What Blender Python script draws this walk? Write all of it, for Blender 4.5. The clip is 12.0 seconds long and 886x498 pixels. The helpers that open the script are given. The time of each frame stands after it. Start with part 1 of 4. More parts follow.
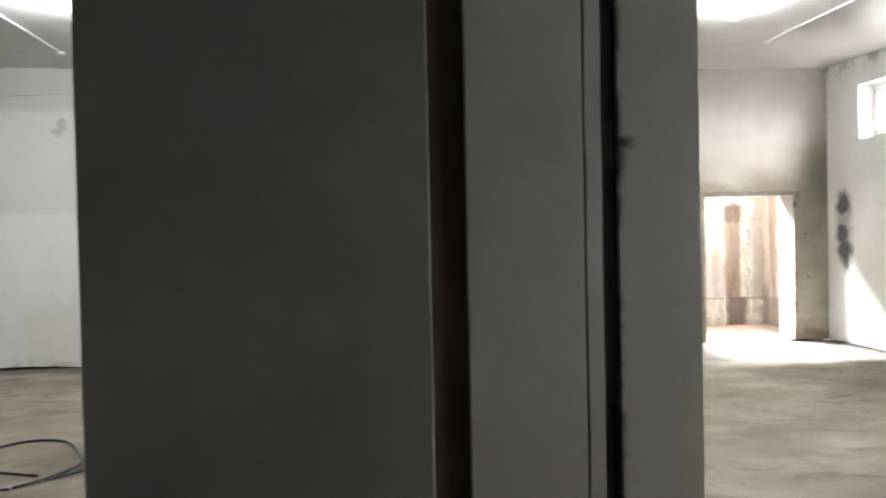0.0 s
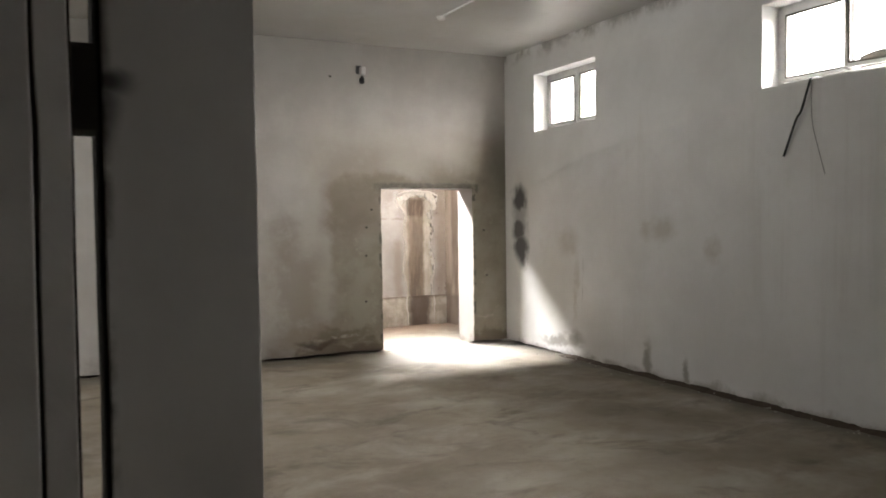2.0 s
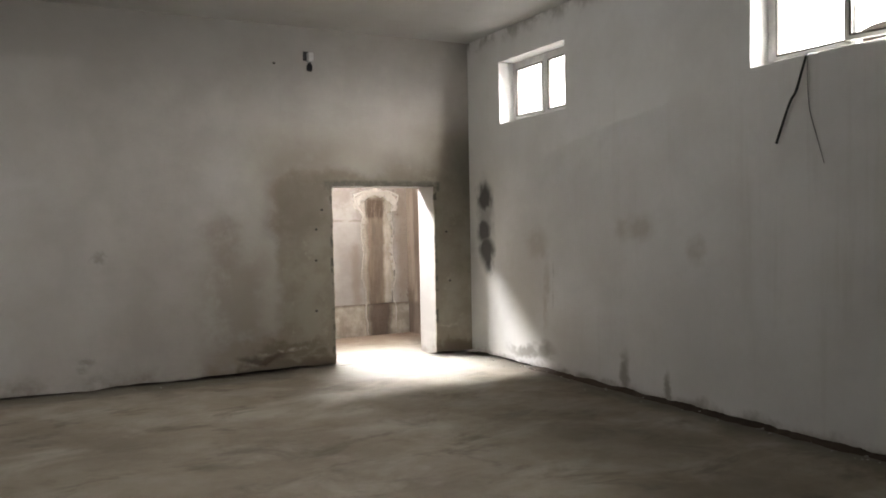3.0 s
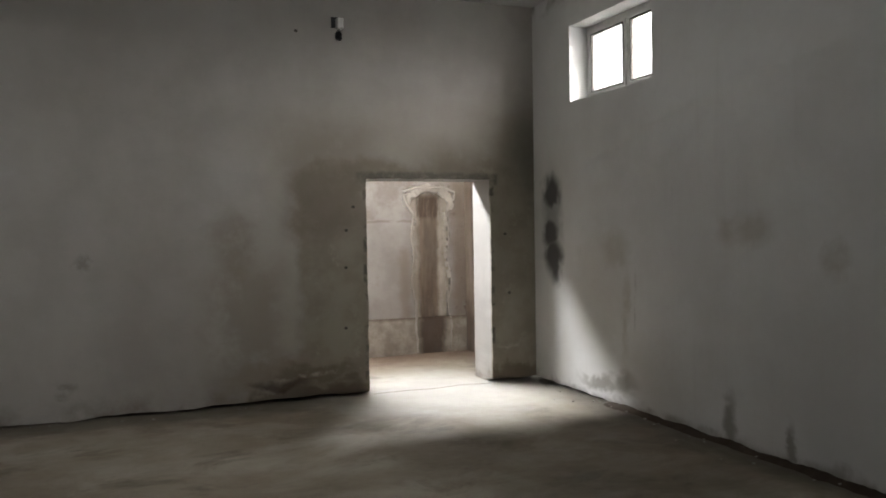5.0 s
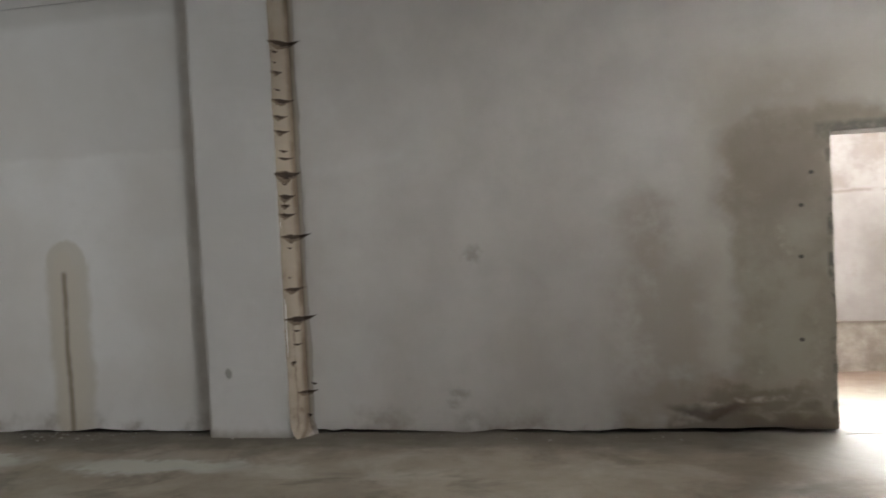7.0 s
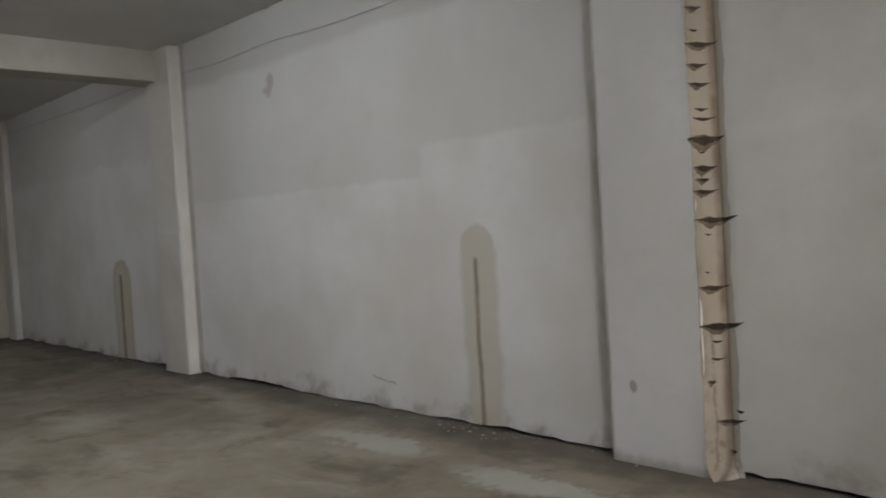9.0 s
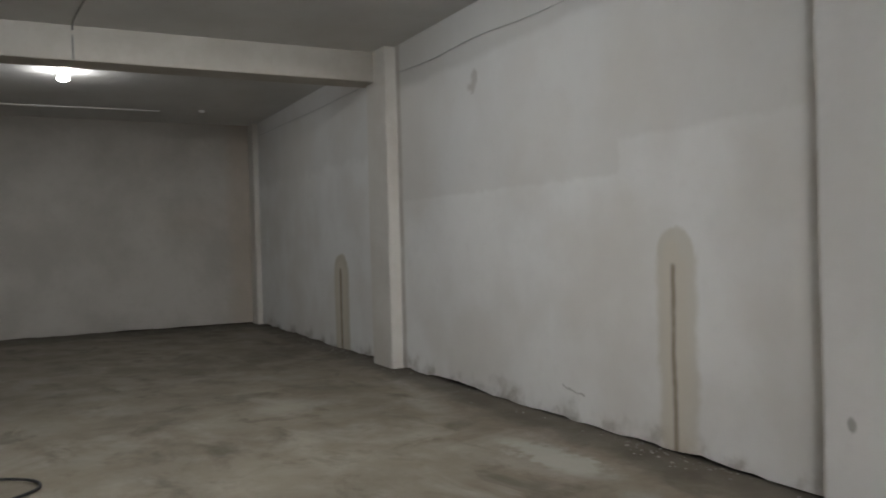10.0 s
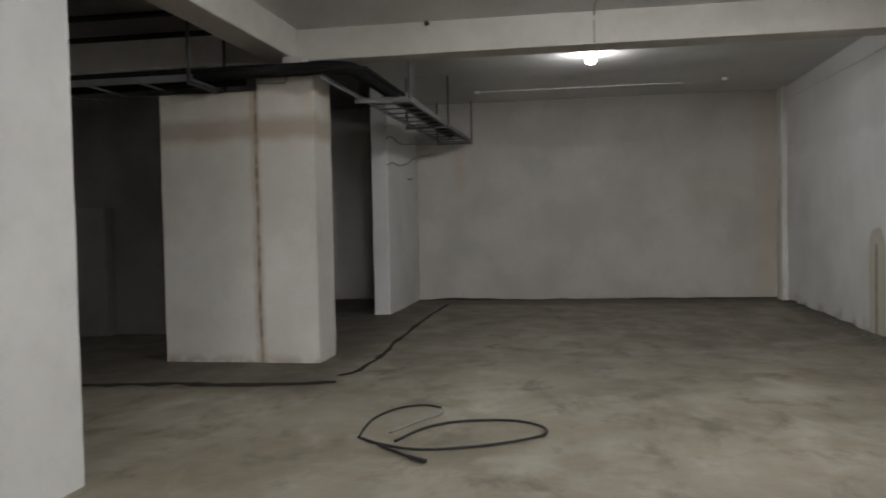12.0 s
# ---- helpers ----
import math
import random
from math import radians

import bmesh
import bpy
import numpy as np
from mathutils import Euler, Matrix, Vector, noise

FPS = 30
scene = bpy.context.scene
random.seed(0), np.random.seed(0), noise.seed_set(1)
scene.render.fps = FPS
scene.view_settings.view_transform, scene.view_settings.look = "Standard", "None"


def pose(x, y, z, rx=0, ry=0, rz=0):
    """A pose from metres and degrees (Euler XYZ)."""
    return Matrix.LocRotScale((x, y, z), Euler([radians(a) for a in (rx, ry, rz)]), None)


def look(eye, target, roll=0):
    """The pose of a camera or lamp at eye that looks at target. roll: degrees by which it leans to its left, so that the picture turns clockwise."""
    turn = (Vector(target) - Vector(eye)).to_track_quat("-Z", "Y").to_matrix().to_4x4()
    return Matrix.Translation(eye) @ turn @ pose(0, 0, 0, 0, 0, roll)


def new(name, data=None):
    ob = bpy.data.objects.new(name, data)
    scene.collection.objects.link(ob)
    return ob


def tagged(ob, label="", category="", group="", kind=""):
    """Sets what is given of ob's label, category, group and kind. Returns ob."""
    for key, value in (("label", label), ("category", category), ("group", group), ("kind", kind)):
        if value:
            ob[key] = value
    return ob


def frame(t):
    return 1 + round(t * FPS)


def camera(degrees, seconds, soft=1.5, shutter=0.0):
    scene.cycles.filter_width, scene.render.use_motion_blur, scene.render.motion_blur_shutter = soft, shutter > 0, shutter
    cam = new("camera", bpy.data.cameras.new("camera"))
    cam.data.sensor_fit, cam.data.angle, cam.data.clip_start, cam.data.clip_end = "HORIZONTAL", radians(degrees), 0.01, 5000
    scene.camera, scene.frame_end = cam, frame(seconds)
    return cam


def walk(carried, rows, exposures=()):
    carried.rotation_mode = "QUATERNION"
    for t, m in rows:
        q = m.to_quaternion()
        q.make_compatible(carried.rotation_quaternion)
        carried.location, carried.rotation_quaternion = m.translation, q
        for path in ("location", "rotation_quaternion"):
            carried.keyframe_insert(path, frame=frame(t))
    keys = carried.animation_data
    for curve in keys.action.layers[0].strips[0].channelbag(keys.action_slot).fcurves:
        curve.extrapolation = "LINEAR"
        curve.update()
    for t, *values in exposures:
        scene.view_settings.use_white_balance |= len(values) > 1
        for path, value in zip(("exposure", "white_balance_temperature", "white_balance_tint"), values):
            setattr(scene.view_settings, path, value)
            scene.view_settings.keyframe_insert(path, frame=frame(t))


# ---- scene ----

cam = camera(57.6, 12.0, soft=1.7, shutter=0.25)
PATH = [
    (0, (-6.586, -10.689, 1.613), (-6.374, -8.7, 1.575), -1.2),
    (0.5, (-6.368, -10.352, 1.612), (-5.904, -8.408, 1.553), -1.2),
    (1, (-6.116, -10.015, 1.656), (-5.458, -8.127, 1.583), -1.2),
    (1.5, (-5.816, -9.712, 1.653), (-5.018, -7.879, 1.58), -0.8),
    (2, (-5.565, -9.376, 1.651), (-4.682, -7.583, 1.577), -0.7),
    (2.5, (-5.308, -9.037, 1.639), (-4.365, -7.274, 1.568), -0.9),
    (4.5, (-4.155, -7.669, 1.463), (-3.318, -5.852, 1.433), -1.4),
    (5, (-3.997, -7.361, 1.56), (-3.248, -5.507, 1.51), -0.9),
    (5.5, (-3.788, -6.987, 1.585), (-3.203, -5.076, 1.526), -2.0),
    (6, (-3.673, -6.557, 1.695), (-3.344, -4.586, 1.605), -1.9),
    (6.5, (-3.51, -6.203, 1.623), (-3.519, -4.205, 1.539), -2.5),
    (7, (-3.421, -5.828, 1.594), (-3.78, -3.862, 1.516), -2.8),
    (7.5, (-3.553, -5.537, 1.568), (-4.2, -3.646, 1.493), -3.3),
    (9.5, (-3.317, -4.133, 1.57), (-4.946, -2.974, 1.527), -2.6),
    (10, (-3.403, -3.917, 1.506), (-5.182, -3.004, 1.484), -1.5),
    (10.5, (-3.543, -3.8, 1.518), (-5.443, -3.176, 1.49), -0.8),
    (11, (-3.58, -3.695, 1.519), (-5.557, -3.396, 1.467), -0.7),
    (11.5, (-3.501, -3.629, 1.538), (-5.5, -3.648, 1.476), -1.1),
    (12, (-3.396, -3.633, 1.525), (-5.366, -3.972, 1.458), -1.2),
]
EXPOSURES = [(0.0, 1.12, 6420, 10), (0.5, 0.5, 6550, 10), (1.0, 0.14, 6720, 10.5), (1.5, -0.02, 6750, 11), (2.5, -0.22, 6780, 12), (4.5, -1.12, 6560, 10.5), (5.0, -1.17, 6540, 10), (5.5, -1.05, 6520, 10.5), (6.5, -0.7, 6420, 10.5),
             (7.0, -0.2, 6400, 11), (7.5, 0.06, 6380, 11.5), (9.5, 0.06, 6380, 11.5), (10.5, 0.2, 6450, 10.5), (11.5, 0.46, 6420, 10.5), (12.0, 0.58, 6380, 10.5)]
walk(cam, [(t, look(eye, target, roll)) for t, eye, target, roll in PATH], EXPOSURES)

# ---- world and light ----
world = bpy.data.worlds.new("sky")
scene.world = world
world.use_nodes = True
wn = world.node_tree
sky = wn.nodes.new("ShaderNodeTexSky")
sky.sky_type, sky.sun_disc = "NISHITA", False
sky.sun_elevation, sky.sun_rotation = radians(50), radians(200)
wn.links.new(sky.outputs[0], wn.nodes["Background"].inputs[0])
wn.nodes["Background"].inputs[1].default_value = 0.15
BULB_WATTS = (40, 78, 20)
WINDOW_WATTS = 1750
ANNEX_WATTS = 860
UNSEEN_WINDOW_WATTS = 450


def area_light(name, m, width, height, watts, colour=(1, 1, 1), spread=180):
    """A sky-coloured lamp that fills a window's opening."""
    data = bpy.data.lights.new(name, "AREA")
    data.shape, data.size, data.size_y, data.energy, data.color = "RECTANGLE", width, height, watts, colour
    data.spread = radians(spread)
    ob = new(name, data)
    ob.matrix_world = m
    return ob


def point_light(name, x, y, z, watts, radius, colour):
    data = bpy.data.lights.new(name, "POINT")
    data.energy, data.shadow_soft_size, data.color = watts, radius, colour
    ob = new(name, data)
    ob.location = (x, y, z)
    return ob


# ---- materials ----
class Nodes:
    """Small builder for node materials."""

    def __init__(self, name, rough=0.85, metal=0.0):
        self.mat = bpy.data.materials.new(name)
        self.mat.use_nodes = True
        self.tree = self.mat.node_tree
        self.bsdf = self.tree.nodes["Principled BSDF"]
        self.bsdf.inputs["Roughness"].default_value = rough
        self.bsdf.inputs["Metallic"].default_value = metal
        geo = self.tree.nodes.new("ShaderNodeNewGeometry")
        self.pos = geo.outputs["Position"]
        sep = self.tree.nodes.new("ShaderNodeSeparateXYZ")
        self.link(self.pos, sep.inputs[0])
        self.x, self.y, self.z = sep.outputs

    def link(self, a, b):
        self.tree.links.new(a, b)

    def put(self, value, socket):
        if isinstance(value, (int, float, tuple)):
            socket.default_value = value
        else:
            self.link(value, socket)

    def math(self, op, a, b=0.0, clamp=False):
        n = self.tree.nodes.new("ShaderNodeMath")
        n.operation, n.use_clamp = op, clamp
        self.put(a, n.inputs[0])
        self.put(b, n.inputs[1])
        return n.outputs[0]

    def noise(self, scale, detail=4.0, rough=0.6, stretch=None, distortion=0.0):
        n = self.tree.nodes.new("ShaderNodeTexNoise")
        n.inputs["Scale"].default_value = scale
        n.inputs["Detail"].default_value = detail
        n.inputs["Roughness"].default_value = rough
        n.inputs["Distortion"].default_value = distortion
        if stretch:
            m = self.tree.nodes.new("ShaderNodeMapping")
            m.inputs["Scale"].default_value = stretch
            self.link(self.pos, m.inputs[0])
            self.link(m.outputs[0], n.inputs["Vector"])
        else:
            self.link(self.pos, n.inputs["Vector"])
        return n.outputs["Fac"]

    def ramp(self, value, a, b, lo=0.0, hi=1.0):
        n = self.tree.nodes.new("ShaderNodeMapRange")
        n.interpolation_type = "SMOOTHSTEP"
        self.put(value, n.inputs[0])
        for k, v in enumerate((a, b, lo, hi)):
            n.inputs[k + 1].default_value = v
        return n.outputs[0]

    def mix(self, fac, a, b):
        n = self.tree.nodes.new("ShaderNodeMix")
        n.data_type = "RGBA"
        self.put(fac, n.inputs[0])
        for v, s in ((a, n.inputs[6]), (b, n.inputs[7])):
            if isinstance(v, tuple):
                s.default_value = (*v, 1)
            else:
                self.link(v, s)
        return n.outputs[2]

    def most(self, *values):
        out = values[0]
        for v in values[1:]:
            out = self.math("MAXIMUM", out, v)
        return out

    def mul(self, a, b):
        return self.math("MULTIPLY", a, b)

    def warp(self, s, scale, amount):
        return self.math("ADD", s, self.mul(self.math("SUBTRACT", self.noise(scale), 0.5), amount))

    def ragged(self, s, big, small=0.06):
        return self.warp(self.warp(s, 3.3, big), 13, small)

    def blob(self, u, v, cu, cv, ru, rv, soft=0.5):
        """1 inside an ellipse, falling to 0 at its rim."""
        du = self.math("DIVIDE", self.math("SUBTRACT", u, cu), ru)
        dv = self.math("DIVIDE", self.math("SUBTRACT", v, cv), rv)
        d = self.math("SQRT", self.math("ADD", self.mul(du, du), self.mul(dv, dv)))
        return self.ramp(d, 1.0, 1.0 - soft)

    def box(self, u, v, u0, u1, v0, v1, soft=0.05):
        """1 inside a rectangle with soft sides."""
        a = self.mul(self.ramp(u, u0 - soft, u0 + soft), self.ramp(u, u1 + soft, u1 - soft))
        b = self.mul(self.ramp(v, v0 - soft, v0 + soft), self.ramp(v, v1 + soft, v1 - soft))
        return self.mul(a, b)

    def bump(self, *layers):
        last = None
        for value, strength, dist in layers:
            n = self.tree.nodes.new("ShaderNodeBump")
            n.inputs["Strength"].default_value = strength
            n.inputs["Distance"].default_value = dist
            self.link(value, n.inputs["Height"])
            if last:
                self.link(last, n.inputs["Normal"])
            last = n.outputs[0]
        self.link(last, self.bsdf.inputs["Normal"])

    def done(self, colour):
        self.put((*colour, 1) if isinstance(colour, tuple) else colour, self.bsdf.inputs["Base Color"])
        return self.mat


def plain(name, colour, rough=0.6, metal=0.0, vary=0.15):
    """Paint, metal or plastic with slight wear."""
    n = Nodes(name, rough, metal)
    dark = tuple(c * (1 - vary) for c in colour)
    n.bump((n.noise(90), 0.15, 0.002))
    n.put(n.ramp(n.noise(14), 0.3, 0.7, max(rough - 0.1, 0.05), min(rough + 0.1, 1)), n.bsdf.inputs["Roughness"])
    return n.done(n.mix(n.ramp(n.noise(9, 5), 0.35, 0.65), dark, colour))


def plaster_base(n, light, dark):
    """Uneven troweled plaster: broad clouds, fine grain, trowel waves."""
    c = n.mix(n.ramp(n.noise(0.9, 5), 0.35, 0.7), light, dark)
    c = n.mix(n.mul(n.ramp(n.noise(7, 6), 0.5, 0.75), 0.35), c, dark)
    n.bump((n.noise(1.6, 3), 0.5, 0.03), (n.noise(60, 3), 0.12, 0.004))
    return c


def wall_plaster(name, light=(0.655, 0.645, 0.63), dark=(0.57, 0.555, 0.535)):
    n = Nodes(name, 0.9)
    return n.done(plaster_base(n, light, dark))


def north_wall_material():
    n = Nodes("stained_plaster", 0.9)
    u, v = n.ragged(n.x, 0.34, 0.13), n.ragged(n.z, 0.40, 0.13)
    fu = n.warp(n.x, 9, 0.05)
    c = plaster_base(n, (0.77, 0.765, 0.755), (0.69, 0.68, 0.665))
    # older, duller plaster east of the first pilaster and above the whitewash; the ramp to the door paints in lamp
    # falloff
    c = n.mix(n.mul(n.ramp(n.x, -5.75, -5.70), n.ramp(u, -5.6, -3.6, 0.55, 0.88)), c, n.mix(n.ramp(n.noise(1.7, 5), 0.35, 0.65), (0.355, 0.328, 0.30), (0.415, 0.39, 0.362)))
    wu, wv = n.ragged(n.x, 0.06, 0.05), n.ragged(n.z, 0.09, 0.05)
    old = n.most(n.box(wu, wv, -12.3, -8.14, 1.97, 9, 0.025), n.box(wu, wv, -8.2, -5.9, 2.22, 9, 0.03), n.box(u, v, -20, -12.3, 2.6, 9, 0.1))
    c = n.mix(n.mul(old, 0.30), c, (0.50, 0.48, 0.455))
    c = n.mix(n.mul(n.mul(n.ramp(n.noise(0.45, 3), 0.42, 0.62), n.ramp(n.x, -5.6, -6.2)), 0.35), c, (0.66, 0.615, 0.56))
    # wall greyer and darker above about 3.28 m
    c = n.mix(n.mul(n.box(n.warp(n.x, 2, 0.5), n.warp(n.z, 1.2, 0.16), -12.2, -2.2, 3.28, 9, 0.05), 0.38), c, (0.40, 0.385, 0.36))
    # damp cement round the doorway
    cement = n.mix(n.ramp(n.noise(2.6, 6), 0.35, 0.65), (0.215, 0.188, 0.145), (0.285, 0.258, 0.208))
    cement = n.mix(n.mul(n.ramp(n.noise(4.5, 6, 0.7), 0.55, 0.68), 0.4), cement, (0.40, 0.365, 0.30))
    du, dv = n.ragged(n.warp(n.x, 1.6, 0.3), 0.18, 0.05), n.ragged(n.warp(n.z, 1.4, 0.5), 0.16, 0.04)
    damp = n.most(n.box(du, dv, -2.46, -1.0, -1, 2.20, 0.07), n.box(du, dv, -1.2, 1, -1, 2.36, 0.24), n.mul(n.box(du, dv, -0.55, 1, -1, 2.75, 0.34), 0.9))
    halo = n.box(du, dv, -2.7, 1, -1, 2.72, 0.34)
    front = n.ramp(n.y, 0.035, 0.005)
    c = n.mix(n.mul(n.mul(halo, front), 0.6), c, (0.35, 0.31, 0.26))
    c = n.mix(n.mul(n.mul(damp, front), 0.93), c, cement)
    mould = n.mul(n.blob(n.warp(n.x, 2, 0.2), n.warp(n.z, 2, 0.3), 0.0, 2.35, 0.55, 0.75, 0.9), front)
    c = n.mix(n.mul(mould, 0.7), c, (0.10, 0.095, 0.075))
    lintel = n.mul(n.mul(n.box(n.ragged(n.x, 0.05, 0.03), n.ragged(n.z, 0.05, 0.04), -1.9, -0.42, 2.0, 2.11, 0.02), front), n.ramp(n.noise(11, 4), 0.3, 0.55))
    c = n.mix(n.mul(lintel, 0.7), c, (0.085, 0.08, 0.072))
    rim = n.mul(n.mul(n.most(n.box(fu, n.z, -1.83, -1.79, -1, 2.05, 0.012), n.box(fu, n.z, -0.51, -0.46, -1, 2.05, 0.012)), front), n.ramp(n.noise(9, 5), 0.48, 0.6))
    c = n.mix(n.mul(rim, 0.8), c, (0.075, 0.07, 0.06))
    mid = n.most(n.mul(n.box(du, dv, -3.2, -2.84, 0.95, 1.68, 0.16), 0.8), n.mul(n.box(du, dv, -3.25, -2.6, 0.0, 1.25, 0.2), 0.75), n.blob(u, v, -2.7, 0.25, 0.8, 0.25, 0.7))
    c = n.mix(n.mul(n.mul(mid, n.ramp(n.noise(3.0, 5), 0.30, 0.55, 0.25, 1.0)), 0.8), c, (0.24, 0.197, 0.152))
    tint = n.mul(n.mul(n.ramp(n.noise(0.75, 5, 0.55), 0.42, 0.62), n.ramp(n.x, -5.72, -5.6)), front)
    c = n.mix(n.mul(tint, 0.2), c, (0.325, 0.29, 0.262))
    stroke = n.most(n.box(n.x, n.ragged(n.math("SUBTRACT", n.z, n.mul(n.math("ADD", n.x, 5.5), 0.12)), 0.10, 0.04), -5.55, -4.75, 1.93, 2.03, 0.05), n.mul(n.box(u, v, -5.45, -5.0, 0.12, 0.75, 0.12), 0.8), n.mul(n.blob(u, v, -4.2, 1.0, 0.5, 0.3, 0.8), 0.4))
    c = n.mix(n.mul(stroke, 0.3), c, (0.62, 0.61, 0.60))
    c = n.mix(n.mul(n.mul(n.most(n.box(du, dv, -2.55, -1.85, 1.5, 2.22, 0.16), n.mul(n.box(du, dv, -2.6, -1.7, 2.1, 2.5, 0.2), 0.6)), n.ramp(n.noise(3.5, 5), 0.25, 0.5, 0.4, 1.0)), 0.7), c, (0.185, 0.152, 0.118))
    spots = n.most(n.blob(u, v, -4.27, 1.31, 0.09, 0.10, 0.8), n.blob(u, v, -4.4, 0.3, 0.1, 0.1, 0.8), n.blob(u, v, -10.3, 3.05, 0.10, 0.12, 0.6))
    c = n.mix(n.mul(spots, 0.4), c, (0.17, 0.13, 0.10))
    low = n.mul(n.ramp(v, 0.22, 0.0), n.ramp(n.noise(2.3), 0.42, 0.62))
    c = n.mix(n.mul(low, 0.6), c, (0.20, 0.165, 0.125))
    base = n.mul(n.most(n.box(u, v, -2.9, 0.5, -1, 0.14, 0.05), n.mul(n.blob(u, v, -2.35, 0.24, 0.5, 0.12, 0.6), 0.8)), 0.8)
    c = n.mix(n.mul(base, front), c, (0.13, 0.10, 0.068))
    c = n.mix(n.mul(n.mul(n.blob(du, dv, -2.62, 0.17, 0.34, 0.07, 0.7), front), 0.8), c, (0.07, 0.05, 0.033))
    crust = n.mul(n.box(n.x, n.ragged(n.math("SUBTRACT", n.z, n.mul(n.math("ADD", n.x, 2.6), 0.06)), 0.16, 0.05), -2.7, -0.2, 0.205, 0.235, 0.02), n.ramp(n.noise(5, 4), 0.4, 0.6))
    c = n.mix(n.mul(n.mul(crust, front), 0.75), c, (0.46, 0.42, 0.36))
    dots = None
    for dx, dz in ((-2.0, 1.56), (-2.01, 1.21), (-2.02, 0.64), (-0.34, 1.5), (-0.3, 0.9), (-1.93, 1.78), (-2.44, 3.39)):
        d = n.blob(n.x, n.z, dx, dz, 0.022, 0.018, 0.5)
        dots = n.most(dots, d) if dots else d
    c = n.mix(n.mul(dots, 0.9), c, (0.05, 0.045, 0.04))
    # rust runs with tan haloes
    u, v, fu = n.warp(n.warp(n.x, 3, 0.12), 16, 0.03), n.warp(n.z, 5, 0.12), n.warp(n.x, 5, 0.03)
    for cx, top, core, w, dim in ((-7.6, 1.57, 1.30, 0.15, 0.75), (-14.24, 1.36, 1.14, 0.25, 1.15)):
        shape = n.most(n.box(u, v, cx - w, cx + w + 0.07, -1, top - 0.2, 0.04), n.blob(u, v, cx + 0.025, top - 0.2, w + 0.045, 0.21, 0.2))
        inner = n.most(n.box(u, v, cx - w + 0.05, cx + w - 0.01, -1, top - 0.22, 0.06), n.blob(u, v, cx - 0.01, top - 0.22, w - 0.04, 0.17, 0.5))
        c = n.mix(n.mul(shape, dim * 0.72), c, (0.485, 0.44, 0.35))
        c = n.mix(n.mul(inner, 0.6), c, (0.62, 0.57, 0.49))
        line = n.warp(n.warp(n.x, 2.2, 0.04), 14, 0.018)
        width = 0.02 if cx > -10 else 0.04
        run = n.mul(n.box(line, n.z, cx - width, cx + width, -1, core, 0.022), n.ramp(n.noise(6, 4, stretch=(0.3, 1, 1)), 0.2, 0.5, 0.55, 1.0))
        c = n.mix(n.mul(run, 0.8), c, (0.20, 0.143, 0.085))
    scratch = n.mul(n.box(n.x, n.math("ADD", n.warp(n.z, 7, 0.10), n.mul(n.x, 0.16)), -8.92, -8.62, 0.25 - 8.77 * 0.16 - 0.007, 0.25 - 8.77 * 0.16 + 0.007, 0.006), n.ramp(n.noise(16), 0.35, 0.5))
    c = n.mix(n.mul(scratch, 0.5), c, (0.16, 0.14, 0.12))
    # grime beside the pilasters
    for cx, w in ((-6.43, 0.055), (-12.08, 0.05)):
        c = n.mix(n.mul(n.mul(n.box(fu, n.z, cx - w, cx + w, -1, 9, 0.035), n.ramp(n.noise(3, 4), 0.25, 0.6, 0.4, 1.0)), 0.6), c, (0.36, 0.305, 0.255))
    return n.done(c)


def pilaster_plaster():
    n = Nodes("pilaster_plaster", 0.9)
    c = plaster_base(n, (0.655, 0.645, 0.635), (0.58, 0.57, 0.555))
    u, v = n.ragged(n.x, 0.05, 0.03), n.ragged(n.z, 0.06, 0.03)
    c = n.mix(n.mul(n.blob(u, v, -6.17, 0.48, 0.035, 0.055, 0.5), 0.7), c, (0.24, 0.23, 0.21))
    c = n.mix(n.mul(n.ramp(n.ragged(n.z, 0.1, 0.05), 0.09, 0.0), 0.6), c, (0.24, 0.20, 0.15))
    c = n.mix(n.mul(n.mul(n.ramp(n.warp(n.x, 6, 0.04), -6.31, -6.35), n.ramp(n.noise(3), 0.3, 0.6)), 0.6), c, (0.30, 0.25, 0.19))
    return n.done(c)


def pier_plaster():
    n = Nodes("pier_plaster", 0.9)
    c = plaster_base(n, (0.655, 0.645, 0.63), (0.57, 0.555, 0.535))
    u, v = n.ragged(n.x, 0.04, 0.02), n.ragged(n.z, 0.05, 0.02)
    smear = n.most(n.blob(u, v, -5.43, 1.99, 0.10, 0.05, 0.9), n.mul(n.blob(u, v, -5.43, 1.93, 0.05, 0.14, 0.9), 0.7))
    c = n.mix(n.mul(smear, 0.9), c, (0.03, 0.028, 0.026))
    edge = n.mul(n.ramp(n.warp(n.x, 9, 0.02), -5.405, -5.428), n.ramp(n.noise(5, 5), 0.4, 0.6))
    c = n.mix(n.mul(edge, 0.7), c, (0.10, 0.085, 0.07))
    return n.done(c)


